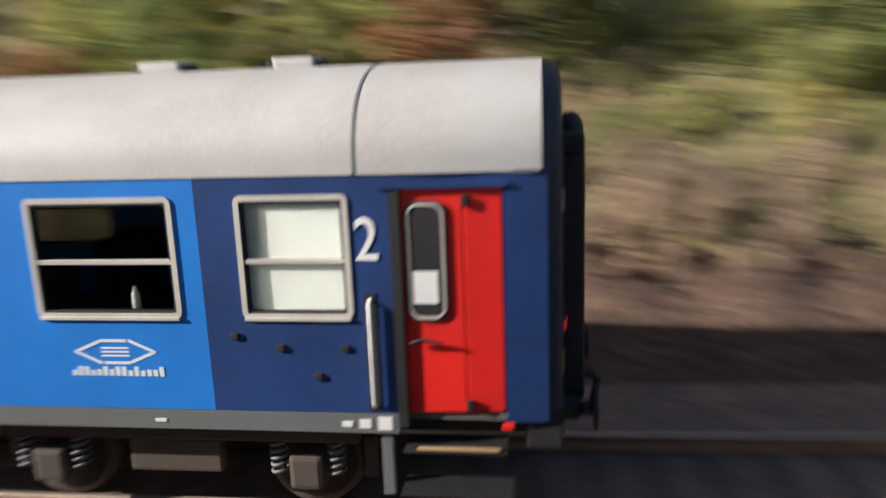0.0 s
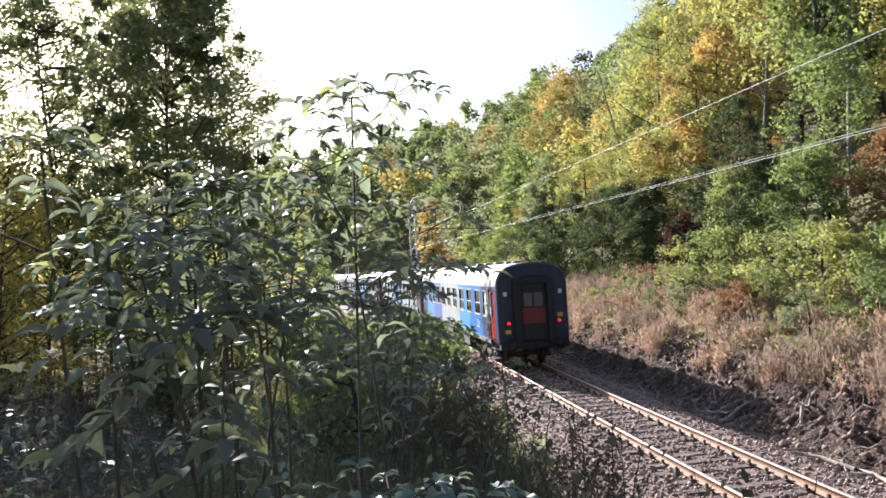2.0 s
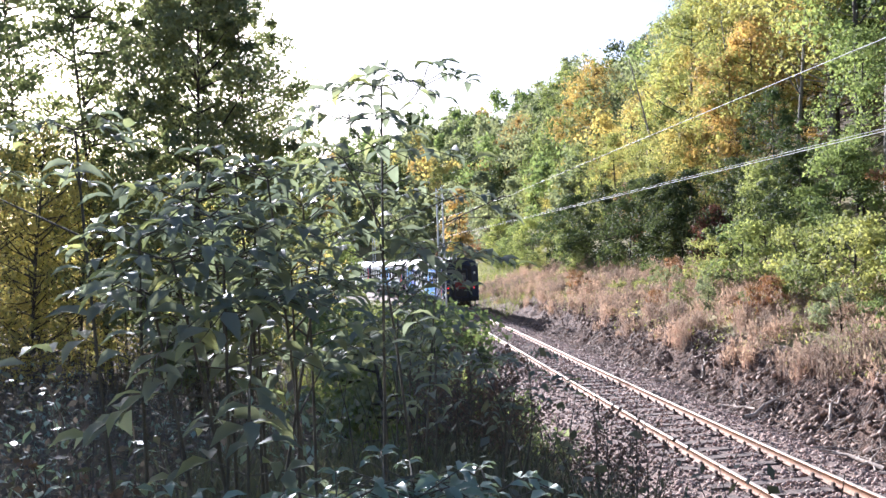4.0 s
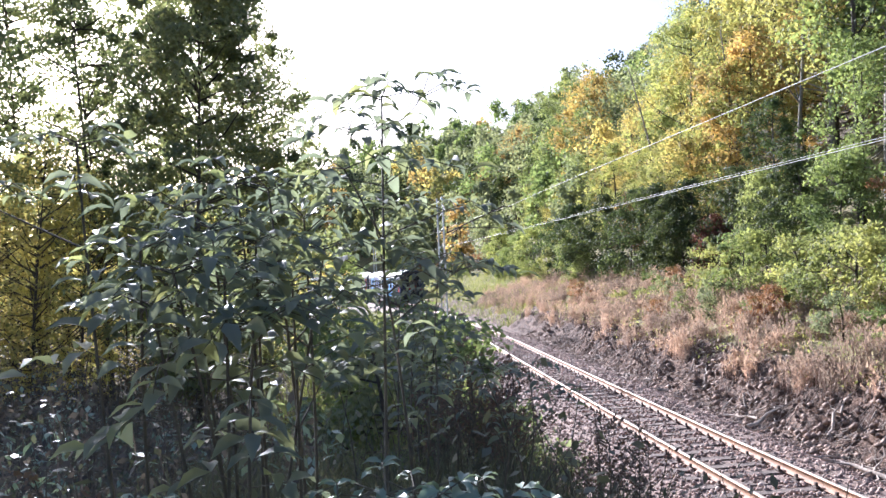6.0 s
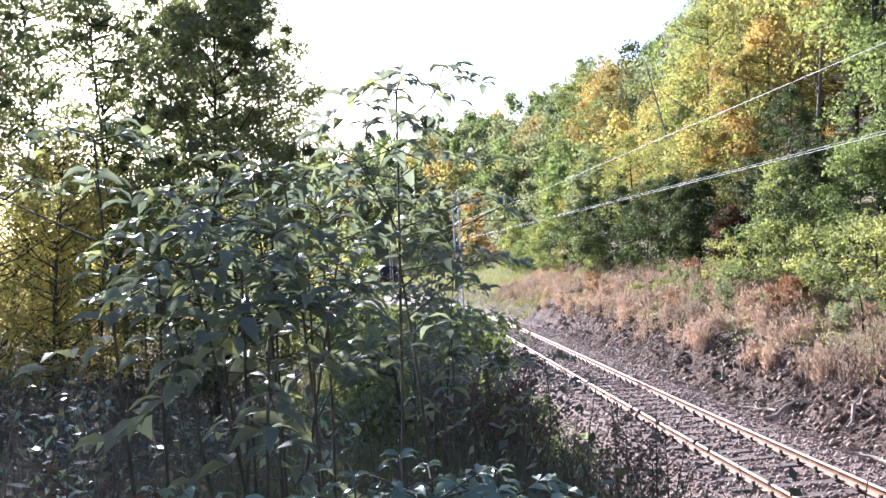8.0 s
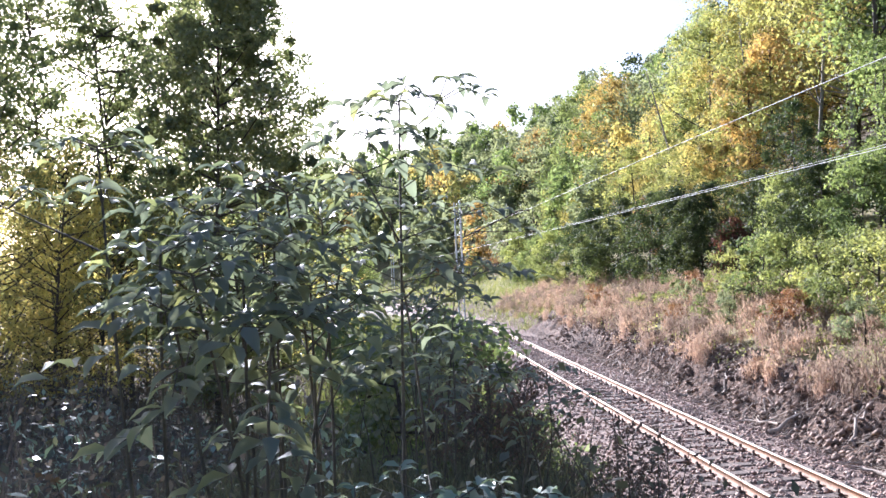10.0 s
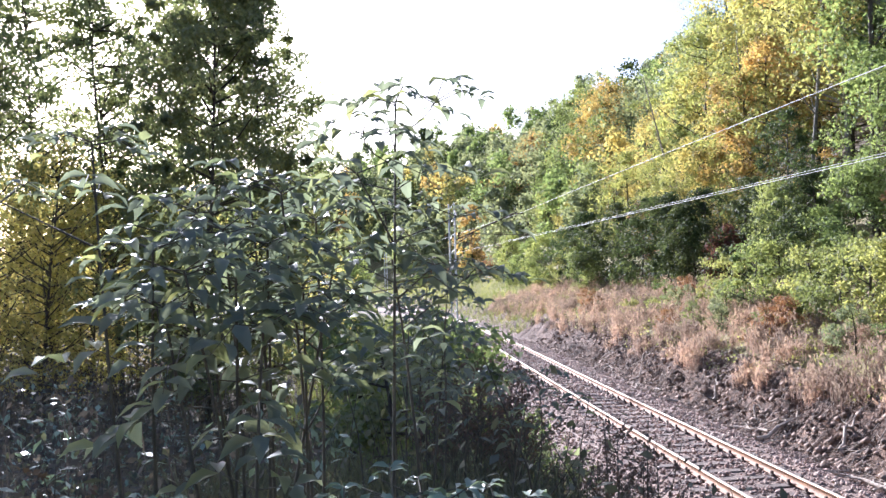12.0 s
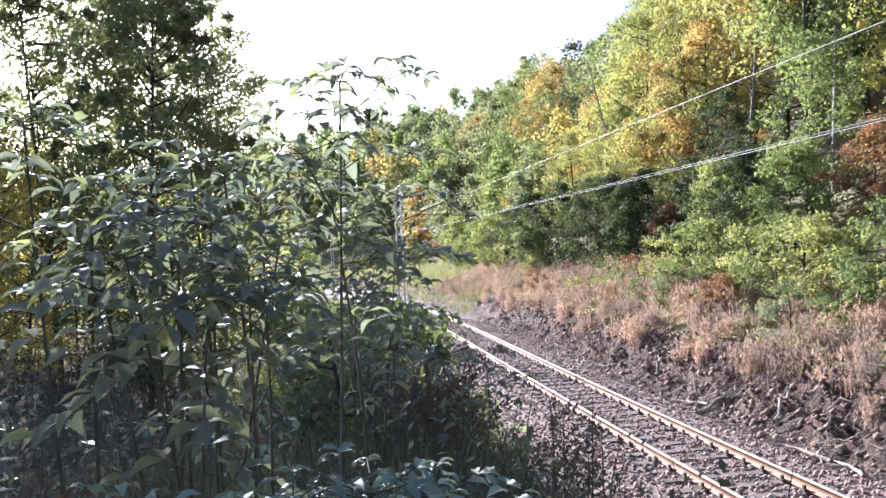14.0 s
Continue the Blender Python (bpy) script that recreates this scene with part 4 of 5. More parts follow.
# ---------------------------------------------------------------- trees and shrubs
def tree_meshes(name, seed, height, spread, base, leaves, leaf, ratio, mat, bark, trunk_r, clumps=70, clump_r=0.16, open_=0.0, shells=False):
    """Meshes of a trunk with limbs and of a crown of many leaves in uneven clumps."""
    rng = np.random.RandomState(seed)
    r = random.Random(seed)
    lean = (r.uniform(-.06, .06), r.uniform(-.06, .06))
    spine = []
    for i in range(9):
        f = i / 8
        spine.append(((lean[0] * height * f + .1 * math.sin(3 * f + seed), lean[1] * height * f + .1 * math.cos(2.3 * f + seed), height * .93 * f), trunk_r * (1 - .88 * f) + .008))
    lines = [spine]
    c = []
    for i in range(clumps):
        f = base + (1 - base) * (i + r.random()) / clumps
        env = math.sin(math.pi * min(1, max(0.02, (f - base) / (1 - base))) ** .75) ** .6
        a = r.random() * 6.283
        rad = spread * env * (0.25 + 0.75 * r.random() ** .6) * r.uniform(.75, 1.15) * (1 + .25 * math.sin(2 * a + seed))
        z = height * f
        k = min(8, int(f / .93 * 8))
        sx, sy = spine[k][0][0], spine[k][0][1]
        p = (sx + rad * math.cos(a), sy + rad * math.sin(a), z + r.uniform(-.3, .3))
        c.append(p)
        if i % 3 == 0 or open_ > 0:
            zb = z - rad * r.uniform(.35, .7)
            zb = max(height * base * .4, zb)
            kb = min(8, int(zb / height / .93 * 8))
            b = (spine[kb][0][0], spine[kb][0][1], zb)
            lines.append([(b, trunk_r * .25 + .01), (((b[0] + p[0]) / 2, (b[1] + p[1]) / 2, (b[2] + p[2]) / 2 - .08 * rad), trunk_r * .13 + .008), (p, .006)])
    c = np.array(c)
    which = rng.randint(0, len(c), leaves)
    size = leaf * rng.uniform(.6, 1.35, leaves)
    if shells:
        # boughs: leaves lie over the upper outside of each clump and face outwards
        rad = height * clump_r * rng.uniform(.35, 1.5, len(c))
        d = unit(rng.normal(0, 1, (leaves, 3)) + np.array([0, 0, .3]))
        P = c[which] + d * np.array([1, 1, .72]) * (rad[which] * (.3 + .75 * rng.rand(leaves) ** .5 + .16 * rng.normal(0, 1, leaves)))[:, None]
        P[:, 2] = np.maximum(P[:, 2], height * base * .45)
        U = d + np.array([0, 0, .5]) + rng.normal(0, .38, (leaves, 3))
        A = rng.normal(0, 1, (leaves, 3)) + np.array([0, 0, -.3])
        return tube_mesh("trunk", lines, bark, 5), leaf_mesh("crown", P, A, U, size, ratio, mat, "tri")
    out = rng.normal(0, 1, (leaves, 3)) * np.array([1, 1, .75]) * height * clump_r * .5 * (0.6 + .8 * rng.rand(leaves, 1))
    P = c[which] + out
    P[:, 2] = np.maximum(P[:, 2], height * base * .45)
    A = rng.normal(0, 1, (leaves, 3)) + np.array([0, 0, -.35])
    U = rng.normal(0, .7, (leaves, 3)) + np.array([0, 0, 1.0])
    return tube_mesh("trunk", lines, bark, 5), leaf_mesh("crown", P, A, U, size, ratio, mat)


def plant(kind, meshes, x, y, label, category, group, scale=1.0, turn=0.0, sink=0.1):
    top = tagged(new(kind), label, category, group)
    top.matrix_basis = pose(x, y, float(ground_z(x, y)) - sink, 0, 0, turn) @ Matrix.Scale(scale, 4)
    stem = part("trunk" if category == "tree" else "woody_stem", meshes[0], top)
    if category == "shrub":
        tagged(stem, kind="stuff")
    part("crown", meshes[1], top)
    return top


def polar(yaw, d):
    return -math.sin(radians(yaw)) * d, math.cos(radians(yaw)) * d


TINTS = {"green": (L_GREEN, "green"), "dark": (L_DARK, "dark green"), "yellow": (L_YELLOW, "yellow autumn"), "lime": (L_LIME, "yellow-green"), "orange": (L_ORANGE, "orange autumn"),
         "rust": (L_RUST, "rust-red autumn"), "grey": (L_GREY, "dull grey-green"), "purple": (L_PURPLE, "dark red")}
WOOD = {}


def hill_tree(tint, shape):
    key = (tint, shape)
    if key not in WOOD:
        h, sp, b = ((14, 4.2, .25), (12, 3.9, .15), (16, 3.5, .32))[shape]
        WOOD[key] = tree_meshes("hill", 40 + shape * 7 + len(WOOD), h, sp, b, 9500, .18, .8, TINTS[tint][0], M_PALE_BARK if shape == 2 else M_BARK, .17, 90, .072, 0, True)
    return WOOD[key]


def hill_shrub(tint, shape):
    key = ("shrub", tint, shape)
    if key not in WOOD:
        h, sp, b = ((4.6, 2.3, .02), (2.4, 1.4, .0))[shape]
        WOOD[key] = tree_meshes("shrub", 90 + shape + len(WOOD), h, sp, b, (7600, 4000)[shape], (.12, .088)[shape], .8, TINTS[tint][0], M_BARK, .05, (60, 36)[shape], (.105, .13)[shape], 0, True)
    return WOOD[key]


def add_tree(tint, yaw, d, scale, shape):
    x, y = polar(yaw, d)
    plant("tree", hill_tree(tint, shape), x, y, TINTS[tint][1] + " leafy tree on the wooded hillside", "tree", "trees on the hillside", scale, (yaw * 37) % 360)


def add_shrub(tint, yaw, d, scale, shape):
    x, y = polar(yaw, d)
    plant("shrub", hill_shrub(tint, shape), x, y, TINTS[tint][1] + " shrub at the foot of the hillside", "shrub", "shrubs beside the track", scale, (yaw * 53) % 360)


def at_side(yaw, l):
    """Distance at which the line of sight with this bearing is l metres to the right of the track."""
    d = np.arange(6.0, 260.0, 0.5)
    s, ll = track_of(-math.sin(radians(yaw)) * d, math.cos(radians(yaw)) * d)
    return float(d[np.argmin(abs(ll - l))])


# the trees that stand out on the hillside: tint, bearing, metres from the track, scale, shape
for tint, yaw, l, scale, shape in (
        ("orange", -20.4, 21, 1.12, 0), ("yellow", -23.4, 18, .74, 0), ("yellow", -25.8, 19, .85, 0), ("green", -24.7, 16.5, .75, 1), ("orange", -35.6, 21, 1.2, 0), ("lime", -24.0, 15, .7, 1), ("grey", -27.8, 24, 1.35, 2), ("lime", -26.5, 18, 1.1, 0),
        ("orange", -30.6, 17, .95, 1), ("lime", -32.5, 20, 1.2, 0), ("lime", -35.2, 18, 1.1, 2), ("yellow", -33.8, 24, 1.35, 0), ("green", -38.4, 17, 1.15, 2), ("dark", -40.5, 21, 1.25, 0),
        ("green", -17.9, 22, 1.15, 2), ("dark", -16.6, 24, 1.1, 0), ("lime", -21.3, 15, .75, 1), ("yellow", -17.6, 15, .55, 1), ("rust", -22.4, 14, .4, 1), ("green", -15.4, 20, .85, 1),
        ("lime", -28.9, 16, .85, 1), ("dark", -31.8, 14, .62, 1), ("yellow", -29.6, 22, 1.25, 0), ("green", -19.0, 16, .75, 1), ("lime", -25.2, 14.5, .65, 1), ("orange", -14.6, 26, 1.0, 0),
        ("grey", -13.4, 24, 1.0, 1), ("green", -36.8, 14.5, .7, 1), ("lime", -16.0, 16, .7, 1), ("yellow", -27.4, 15.5, .75, 1)):
    yaw += .7
    add_tree(tint, yaw, at_side(yaw, l), scale, shape)
for tint, yaw, l, scale, shape in (
        ("dark", -17.4, 11.2, 1.15, 0), ("dark", -19.0, 11.5, 1.3, 0), ("dark", -20.6, 11.6, 1.35, 0), ("dark", -22.2, 11.4, 1.3, 0), ("green", -18.2, 10.2, .9, 0), ("dark", -24.0, 11.6, 1.25, 0), ("purple", -27.6, 12.0, .7, 0), ("dark", -26.7, 12.8, 1.1, 0),
        ("dark", -25.6, 11.8, 1.05, 0), ("dark", -28.8, 12.6, 1.15, 0), ("green", -31.5, 12.4, 1.0, 0), ("dark", -33.6, 12.2, 1.05, 0), ("green", -35.4, 12.6, 1.0, 0), ("rust", -40.6, 14.0, .85, 0), ("lime", -15.4, 11, 1.1, 0),
        ("green", -14.2, 11, 1.1, 0), ("lime", -13.2, 11.5, 1.2, 0), ("lime", -16.3, 10.0, .7, 0), ("lime", -28.0, 9.9, 1.15, 1), ("green", -29.4, 9.6, 1.2, 1), ("lime", -31.0, 9.8, 1.25, 1), ("lime", -32.8, 9.6, 1.2, 1),
        ("green", -34.6, 9.4, 1.2, 1), ("lime", -36.4, 9.2, 1.25, 1), ("lime", -38.2, 9.0, 1.2, 1), ("green", -41, 9.0, 1.25, 1), ("lime", -44, 9.4, 1.2, 1), ("green", -48, 10, 1.2, 1), ("lime", -53, 10.4, 1.2, 1), ("rust", -58, 10, 1.1, 1),
        ("green", -25.4, 7.2, .5, 1), ("green", -29.8, 7.4, .42, 1), ("lime", -33.6, 7.2, .45, 1), ("green", -37.5, 7.0, .5, 1), ("lime", -21.2, 7.4, .5, 1), ("green", -23.6, 9.2, .62, 1)):
    yaw += .7
    add_shrub(tint, yaw, at_side(yaw, l), scale, shape)

r = random.Random(91)
for k_ in range(34):
    s1, l1 = r.uniform(10, 60), r.uniform(6.2, 10.5)
    x, y = (float(v) for v in on_track(s1, l1))
    add_shrub(r.choice(("green", "grey", "lime", "grey", "rust")), math.degrees(math.atan2(-x, y)), math.hypot(x, y), r.uniform(.3, .68), 1)
for k_ in range(120):
    s1, l1 = r.uniform(-26, 17), r.uniform(10.5, 32)
    x, y = (float(v) for v in on_track(s1, l1))
    add_shrub(r.choice(("yellow", "lime", "yellow", "lime", "orange", "yellow")), math.degrees(math.atan2(-x, y)), math.hypot(x, y), r.uniform(.6, 1.15), r.choice((0, 1, 1)))

for k_ in range(46):
    s1, l1 = r.uniform(8, 26), r.uniform(13, 32)
    x, y = (float(v) for v in on_track(s1, l1))
    add_shrub(r.choice(("lime", "green", "yellow", "yellow")), math.degrees(math.atan2(-x, y)), math.hypot(x, y), r.uniform(.7, 1.2), r.choice((0, 1)))

for k_ in range(48):
    s1, l1 = r.uniform(-26, 11), r.uniform(8.6, 14.5)
    x, y = (float(v) for v in on_track(s1, l1))
    add_shrub(r.choice(("lime", "yellow", "green", "lime", "yellow")), math.degrees(math.atan2(-x, y)), math.hypot(x, y), r.uniform(.3, .65), 1)

# the rest of the wood: single trees near by, joined crowns far off
r = random.Random(21)
FAR = {}
for s_ in np.arange(-45, 300, 5.0):
    for l_ in np.arange(14, 82, 5.2):
        s1, l1 = s_ + r.uniform(-2.2, 2.2), l_ + r.uniform(-2.2, 2.2)
        x, y = (float(v) for v in on_track(s1, l1))
        d = math.hypot(x, y)
        yaw = math.degrees(math.atan2(-x, y))
        if d < 16 or r.random() < .12 or (l1 > 40 and s1 < 25) or (s1 < 24 and l1 < (36 if s1 < 20 else 24)) or (-41 < yaw < -13.5 and l1 < 25 and d < 78) or (-24.5 < yaw < -18 and l1 > 22 and d < 110):
            continue
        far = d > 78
        # far wood leans to grey-green: distance haze is put into the leaf tint
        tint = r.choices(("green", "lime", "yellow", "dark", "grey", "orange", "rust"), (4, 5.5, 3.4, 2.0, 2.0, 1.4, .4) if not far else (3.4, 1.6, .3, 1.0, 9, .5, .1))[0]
        scale = r.uniform(.75, 1.15) * (1 if l1 > 19 else .7)
        if far:
            if r.random() < .22 or l1 > 66 or s1 > 260:
                continue
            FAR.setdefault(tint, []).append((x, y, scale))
        else:
            add_tree(tint, yaw, d, scale, r.randrange(3))
for s_ in np.arange(-30, 140, 3.2):
    l1 = 11.5 + r.uniform(-1.0, 2.0)
    x, y = (float(v) for v in on_track(s_, l1))
    yaw, d = math.degrees(math.atan2(-x, y)), math.hypot(x, y)
    if -42 < yaw < -13 and d < 90:
        continue
    add_shrub(r.choice(("green", "lime", "dark", "lime", "rust")), yaw, d, r.uniform(.6, 1.0), r.randrange(2))


def far_trees(tint, spots, seed, leaf=.5, per=900):
    """Crowns of many distant trees, joined."""
    rng = np.random.RandomState(seed)
    Ps, Ss, Us, lines = [], [], [], []
    for x, y, sc in spots:
        z0 = float(ground_z(x, y))
        d = math.hypot(x, y)
        n = int(per * min(1, 130 / d) + 200)
        lf = leaf * max(.8, min(2.0, d / 130))
        h, sp = 13.5 * sc, 3.5 * sc
        k = 38
        f = rng.uniform(.15, 1, k)
        a = rng.rand(k) * 6.28
        rad = sp * np.sin(np.pi * np.clip(f, .03, .985)) ** .6 * rng.uniform(.4, 1.1, k)
        c = np.stack([x + rad * np.cos(a), y + rad * np.sin(a), z0 + h * f], 1)
        q = unit(rng.normal(0, 1, (n, 3)) + np.array([0, 0, .3]))
        P = c[rng.randint(0, k, n)] + q * (1.25 * sc * (.4 + .7 * rng.rand(n, 1)))
        Us.append(q), Ps.append(P), Ss.append(lf * rng.uniform(.6, 1.3, n))
        lines.append([((x, y, z0 - .3), .16 * sc), ((x, y, z0 + h * .8), .03)])
    P, S = np.concatenate(Ps), np.concatenate(Ss)
    n = len(P)
    ob = tagged(new("far_trees", leaf_mesh("far_trees", P, rng.normal(0, 1, (n, 3)), np.concatenate(Us) + rng.normal(0, .38, (n, 3)) + np.array([0, 0, .5]), S, .8, TINTS[tint][0], "tri")), TINTS[tint][1] + " crowns of the distant wood", "wood", kind="stuff")
    part("trunks", tube_mesh("trunks", lines, M_BARK, 5), ob)


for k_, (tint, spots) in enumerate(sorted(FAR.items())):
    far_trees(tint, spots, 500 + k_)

def bare_trunk(foot, head, l, radius, mat, label, forks):
    """A slim trunk that shows between the crowns, with a few bare limbs."""
    d = at_side((foot[0] + head[0]) / 2, l)
    fx, fy = polar(foot[0], d)
    hx, hy = polar(head[0], d)
    fz, hz = float(ground_z(fx, fy)) - .2, EYE_Z + d * math.tan(radians(head[1]))
    r = random.Random(int(abs(foot[0]) * 10))
    pts = []
    for i in range(9):
        f = i / 8
        pts.append(((fx + (hx - fx) * f + .12 * math.sin(4 * f), fy + (hy - fy) * f + .1 * math.sin(5 * f), fz + (hz - fz) * f), radius * (1 - .7 * f) + .01))
    tree = tagged(new("bare_trunk", tube_mesh("bare_trunk", [pts], mat, 7)), label, "tree trunk", "bare trunks on the hillside")
    for k in range(forks):
        p = Vector(pts[4 + k % 4][0])
        e = p + Vector((r.uniform(-1.6, 1.6), r.uniform(-1, 1), r.uniform(.8, 2.4)))
        part("limb", tube_mesh("limb", [[(p, radius * .4), (p.lerp(e, .5) + Vector((0, 0, -.15)), radius * .25), (e, .012)]], mat, 5), tree)


bare_trunk((-24.4, 0), (-22.0, 13.2), 14.5, .10, M_PALE_BARK, "leaning pale dead trunk among the yellow trees", 3)
bare_trunk((-32.0, 0), (-33.6, 17.5), 16.0, .13, M_PALE_BARK, "forked pale trunk in front of the maples", 5)
bare_trunk((-36.0, 0), (-36.3, 24.0), 15.5, .17, M_BARK, "straight dark trunk at the edge of the wood", 4)
bare_trunk((-29.0, 0), (-28.2, 15.0), 17.0, .09, M_PALE_BARK, "thin pale trunk behind the shrubs", 3)

# tall willows and a golden thicket on the near side
for i, (yaw, d, h, sp, n, low) in enumerate(((8.2, 16.5, 9.3, 2.4, 34000, .10), (4.9, 18.0, 10.0, 1.9, 25000, .08), (11.0, 21.5, 9.8, 2.6, 20000, .10), (14.2, 18.5, 9.2, 2.3, 16000, .34), (18.0, 20.5, 9.7, 2.3, 12000, .42), (22.5, 19.0, 9.0, 2.2, 8000, .48))):
    x, y = polar(yaw + .7, d)
    plant("willow_tree", tree_meshes("willow", 300 + i, h, sp, low, n, .10, .62, L_BIRCH, M_BARK, .06, 240, .04, 0, True), x, y, "slender backlit willow with small grey-green leaves", "tree", "willows beside the track", 1.0, 0)
for i, (yaw, d, sc) in enumerate(((15.6, 17.5, .8), (18.4, 17.0, .9), (21.4, 17.5, .9), (17.5, 24, .95), (14.5, 25, 1.0), (11.0, 27.0, 1.0), (19.3, 28, 1.1), (21, 23, .85), (24.5, 22, .95), (4.0, 24, .9), (0.5, 27, .8), (16.6, 20.5, .7), (19.8, 20.5, .75), (13.2, 20, .7))):
    x, y = polar(yaw + .7, d)
    plant("sapling_thicket", tree_meshes("thicket", 330 + i, 5.2, 1.6, .10, 5200, .085, .62, L_GOLD, M_BARK, .03, 100, .085, .5, True), x, y, "golden-green thicket of thin saplings", "shrub", "thickets beside the track", sc * 1.1, 40 * i)
for i, (s1, l1, sc, tint) in enumerate(((48, -9, 1.1, "green"), (56, -12, 1.3, "grey"), (40, -11, 1.0, "green"), (66, -10, 1.2, "grey"), (30, -10, .8, "grey"), (78, -12, 1.6, "green"), (24, -7.5, .5, "green"), (95, -14, 1.8, "grey"))):
    x, y = (float(v) for v in on_track(s1, l1))
    plant("shrub", hill_shrub(tint, 0), x, y, TINTS[tint][1] + " shrub on the near side of the track", "shrub", "shrubs beside the track", sc, 70 * i)
for i, (yaw, d, el, tint) in enumerate(((-3.4, 9.5, -3.2, "grey"), (-5.6, 10.5, -3.4, "green"), (-6.8, 13.0, -3.0, "grey"), (-8.2, 15.0, -3.6, "green"), (-1.2, 12.0, -3.6, "green"), (-3.0, 16.0, -3.2, "lime"))):
    x, y = polar(yaw, d)
    tall = EYE_Z + d * math.tan(radians(el)) - float(ground_z(x, y))
    plant("shrub", hill_shrub(tint, 1), x, y, TINTS[tint][1] + " low shrub between the bank and the gravel", "shrub", "shrubs beside the track", max(.3, tall / 2.5), 50 * i)
r = random.Random(8)
NEAR = {}
for s_ in np.arange(62, 300, 7.0):
    for l_ in np.arange(-15, -75, -8.0):
        if r.random() < .25:
            continue
        x, y = (float(v) for v in on_track(s_ + r.uniform(-2, 2), l_ + r.uniform(-3, 3)))
        if math.degrees(math.atan2(-x, y)) < 40:
            # mostly grey tints, which colour haze into this distant side as well
            NEAR.setdefault(r.choice(("green", "grey", "grey", "dark")), []).append((x, y, r.uniform(.4, .6)))
for k_, (tint, spots) in enumerate(sorted(NEAR.items())):
    far_trees(tint, spots, 520 + k_, .42, 600)


# ---------------------------------------------------------------- elder bush close to the camera
def elder(name, seed, shoots, leaflet=.11, label="", spacing=.085, top=.62, mat=None):
    """Arching stems with side twigs and opposite leaves of five leaflets."""
    r = random.Random(seed)
    bush = tagged(new(name), label, "bush")
    for (bx, by, bz), (tx, ty, tz), bend in shoots:
        lines, P, A, U, S = [], [], [], [], []
        b, t = Vector((bx, by, bz)), Vector((tx, ty, tz))
        side = Vector((r.uniform(-1, 1), r.uniform(-1, 1), 0)) * bend

        def leaf_at(p, a, small):
            rl = r.uniform(.17, .27) * small
            d = Vector((math.cos(a), math.sin(a), r.uniform(.05, .6))).normalized()
            e = p + d * rl * .6
            g = e + Vector((d.x, d.y, d.z - .8)).normalized() * rl * .6
            lines.append([(p, .0022), (e, .0018), (g, .001)])
            across = Vector((-d.y, d.x, 0)).normalized()
            size = leaflet * r.uniform(.75, 1.2) * small
            for at, two in ((e, True), (e.lerp(g, .55), True), (g, False)):
                if r.random() < .1:
                    continue
                for m in ((-1, 1) if two else (0,)):
                    P.append(at)
                    A.append(across * m * .95 + d * (.55 if m else 1.0) + Vector((0, 0, r.uniform(-.65, .05))))
                    S.append(size * r.uniform(.85, 1.1))
                    U.append(Vector((r.uniform(-.5, .5), r.uniform(-.7, .3), 1)))

        length = (t - b).length
        at = lambda f: b.lerp(t, f) + side * math.sin(math.pi * f)
        thick = .0075 * min(1, length / 1.4)
        lines.append([(at(i / 10), thick * (1 - .75 * i / 10) + .0015) for i in range(11)])
        k, dist = 0, .01
        for da in (.4, 1.9, 3.4, 5.0):
            leaf_at(t, da + seed, .75)
        while dist < length * top:
            p = at(1 - dist / length)
            a0 = k * 1.571 + r.uniform(-.5, .5)
            for q in (0, math.pi):
                if dist > .3 and r.random() < .35:
                    d = Vector((math.cos(a0 + q), math.sin(a0 + q), r.uniform(.3, .9))).normalized()
                    e = p + d * r.uniform(.15, .4)
                    lines.append([(p, .004), (e, .002)])
                    for da in (0, 2.1, 4.2):
                        leaf_at(e, a0 + q + da, .85)
                elif r.random() < .92:
                    leaf_at(p, a0 + q, .8 + .2 * min(1, dist / .2))
            dist += spacing * r.uniform(.8, 1.4)
            k += 1
        stem = part("stem", tube_mesh("stem", lines, M_STEM, 5), bush, "thin brown-green arching stem")
        part("foliage", leaf_mesh("foliage", np.array(P), np.array(A), np.array(U), np.array(S), .39, mat or L_ELDER, True), stem, "drooping pointed leaflets, sunlit from behind")
    return bush


def shoot(yaw, el, d, base_yaw, base_d, bend=.12):
    x, y = polar(yaw + .7, d)
    bx, by = polar(base_yaw + .7, base_d)
    return ((bx, by, float(ground_z(bx, by)) - .05), (x, y, EYE_Z + d * math.tan(radians(el))), bend)


def twig(yaw, el, d, yaw0, el0, bend=.03):
    x, y = polar(yaw + .7, d)
    bx, by = polar(yaw0 + .7, d)
    return ((bx, by, EYE_Z + d * math.tan(radians(el0))), (x, y, EYE_Z + d * math.tan(radians(el))), bend)


elder("elder_bush", 61, [shoot(-5.0, 12.4, 2.6, -3.4, 2.65, .03), shoot(-4.0, 4.6, 2.75, -6.0, 3.0, .05), twig(-7.9, 12.4, 2.6, -4.9, 10.0), twig(-2.6, 10.2, 2.6, -4.6, 8.0), twig(-9.2, 4.2, 2.8, -4.2, 2.4, .06), twig(-9.8, -.2, 2.8, -5.0, -3.8, .05)],
      .112, "tall elder shoot with drooping leaflets", .13, .25)
elder("elder_bush", 65, [shoot(15.6, 9.4, 2.6, 12.0, 2.6, .06)], .085, "thin elder shoot with a few leaves", .14, .18)
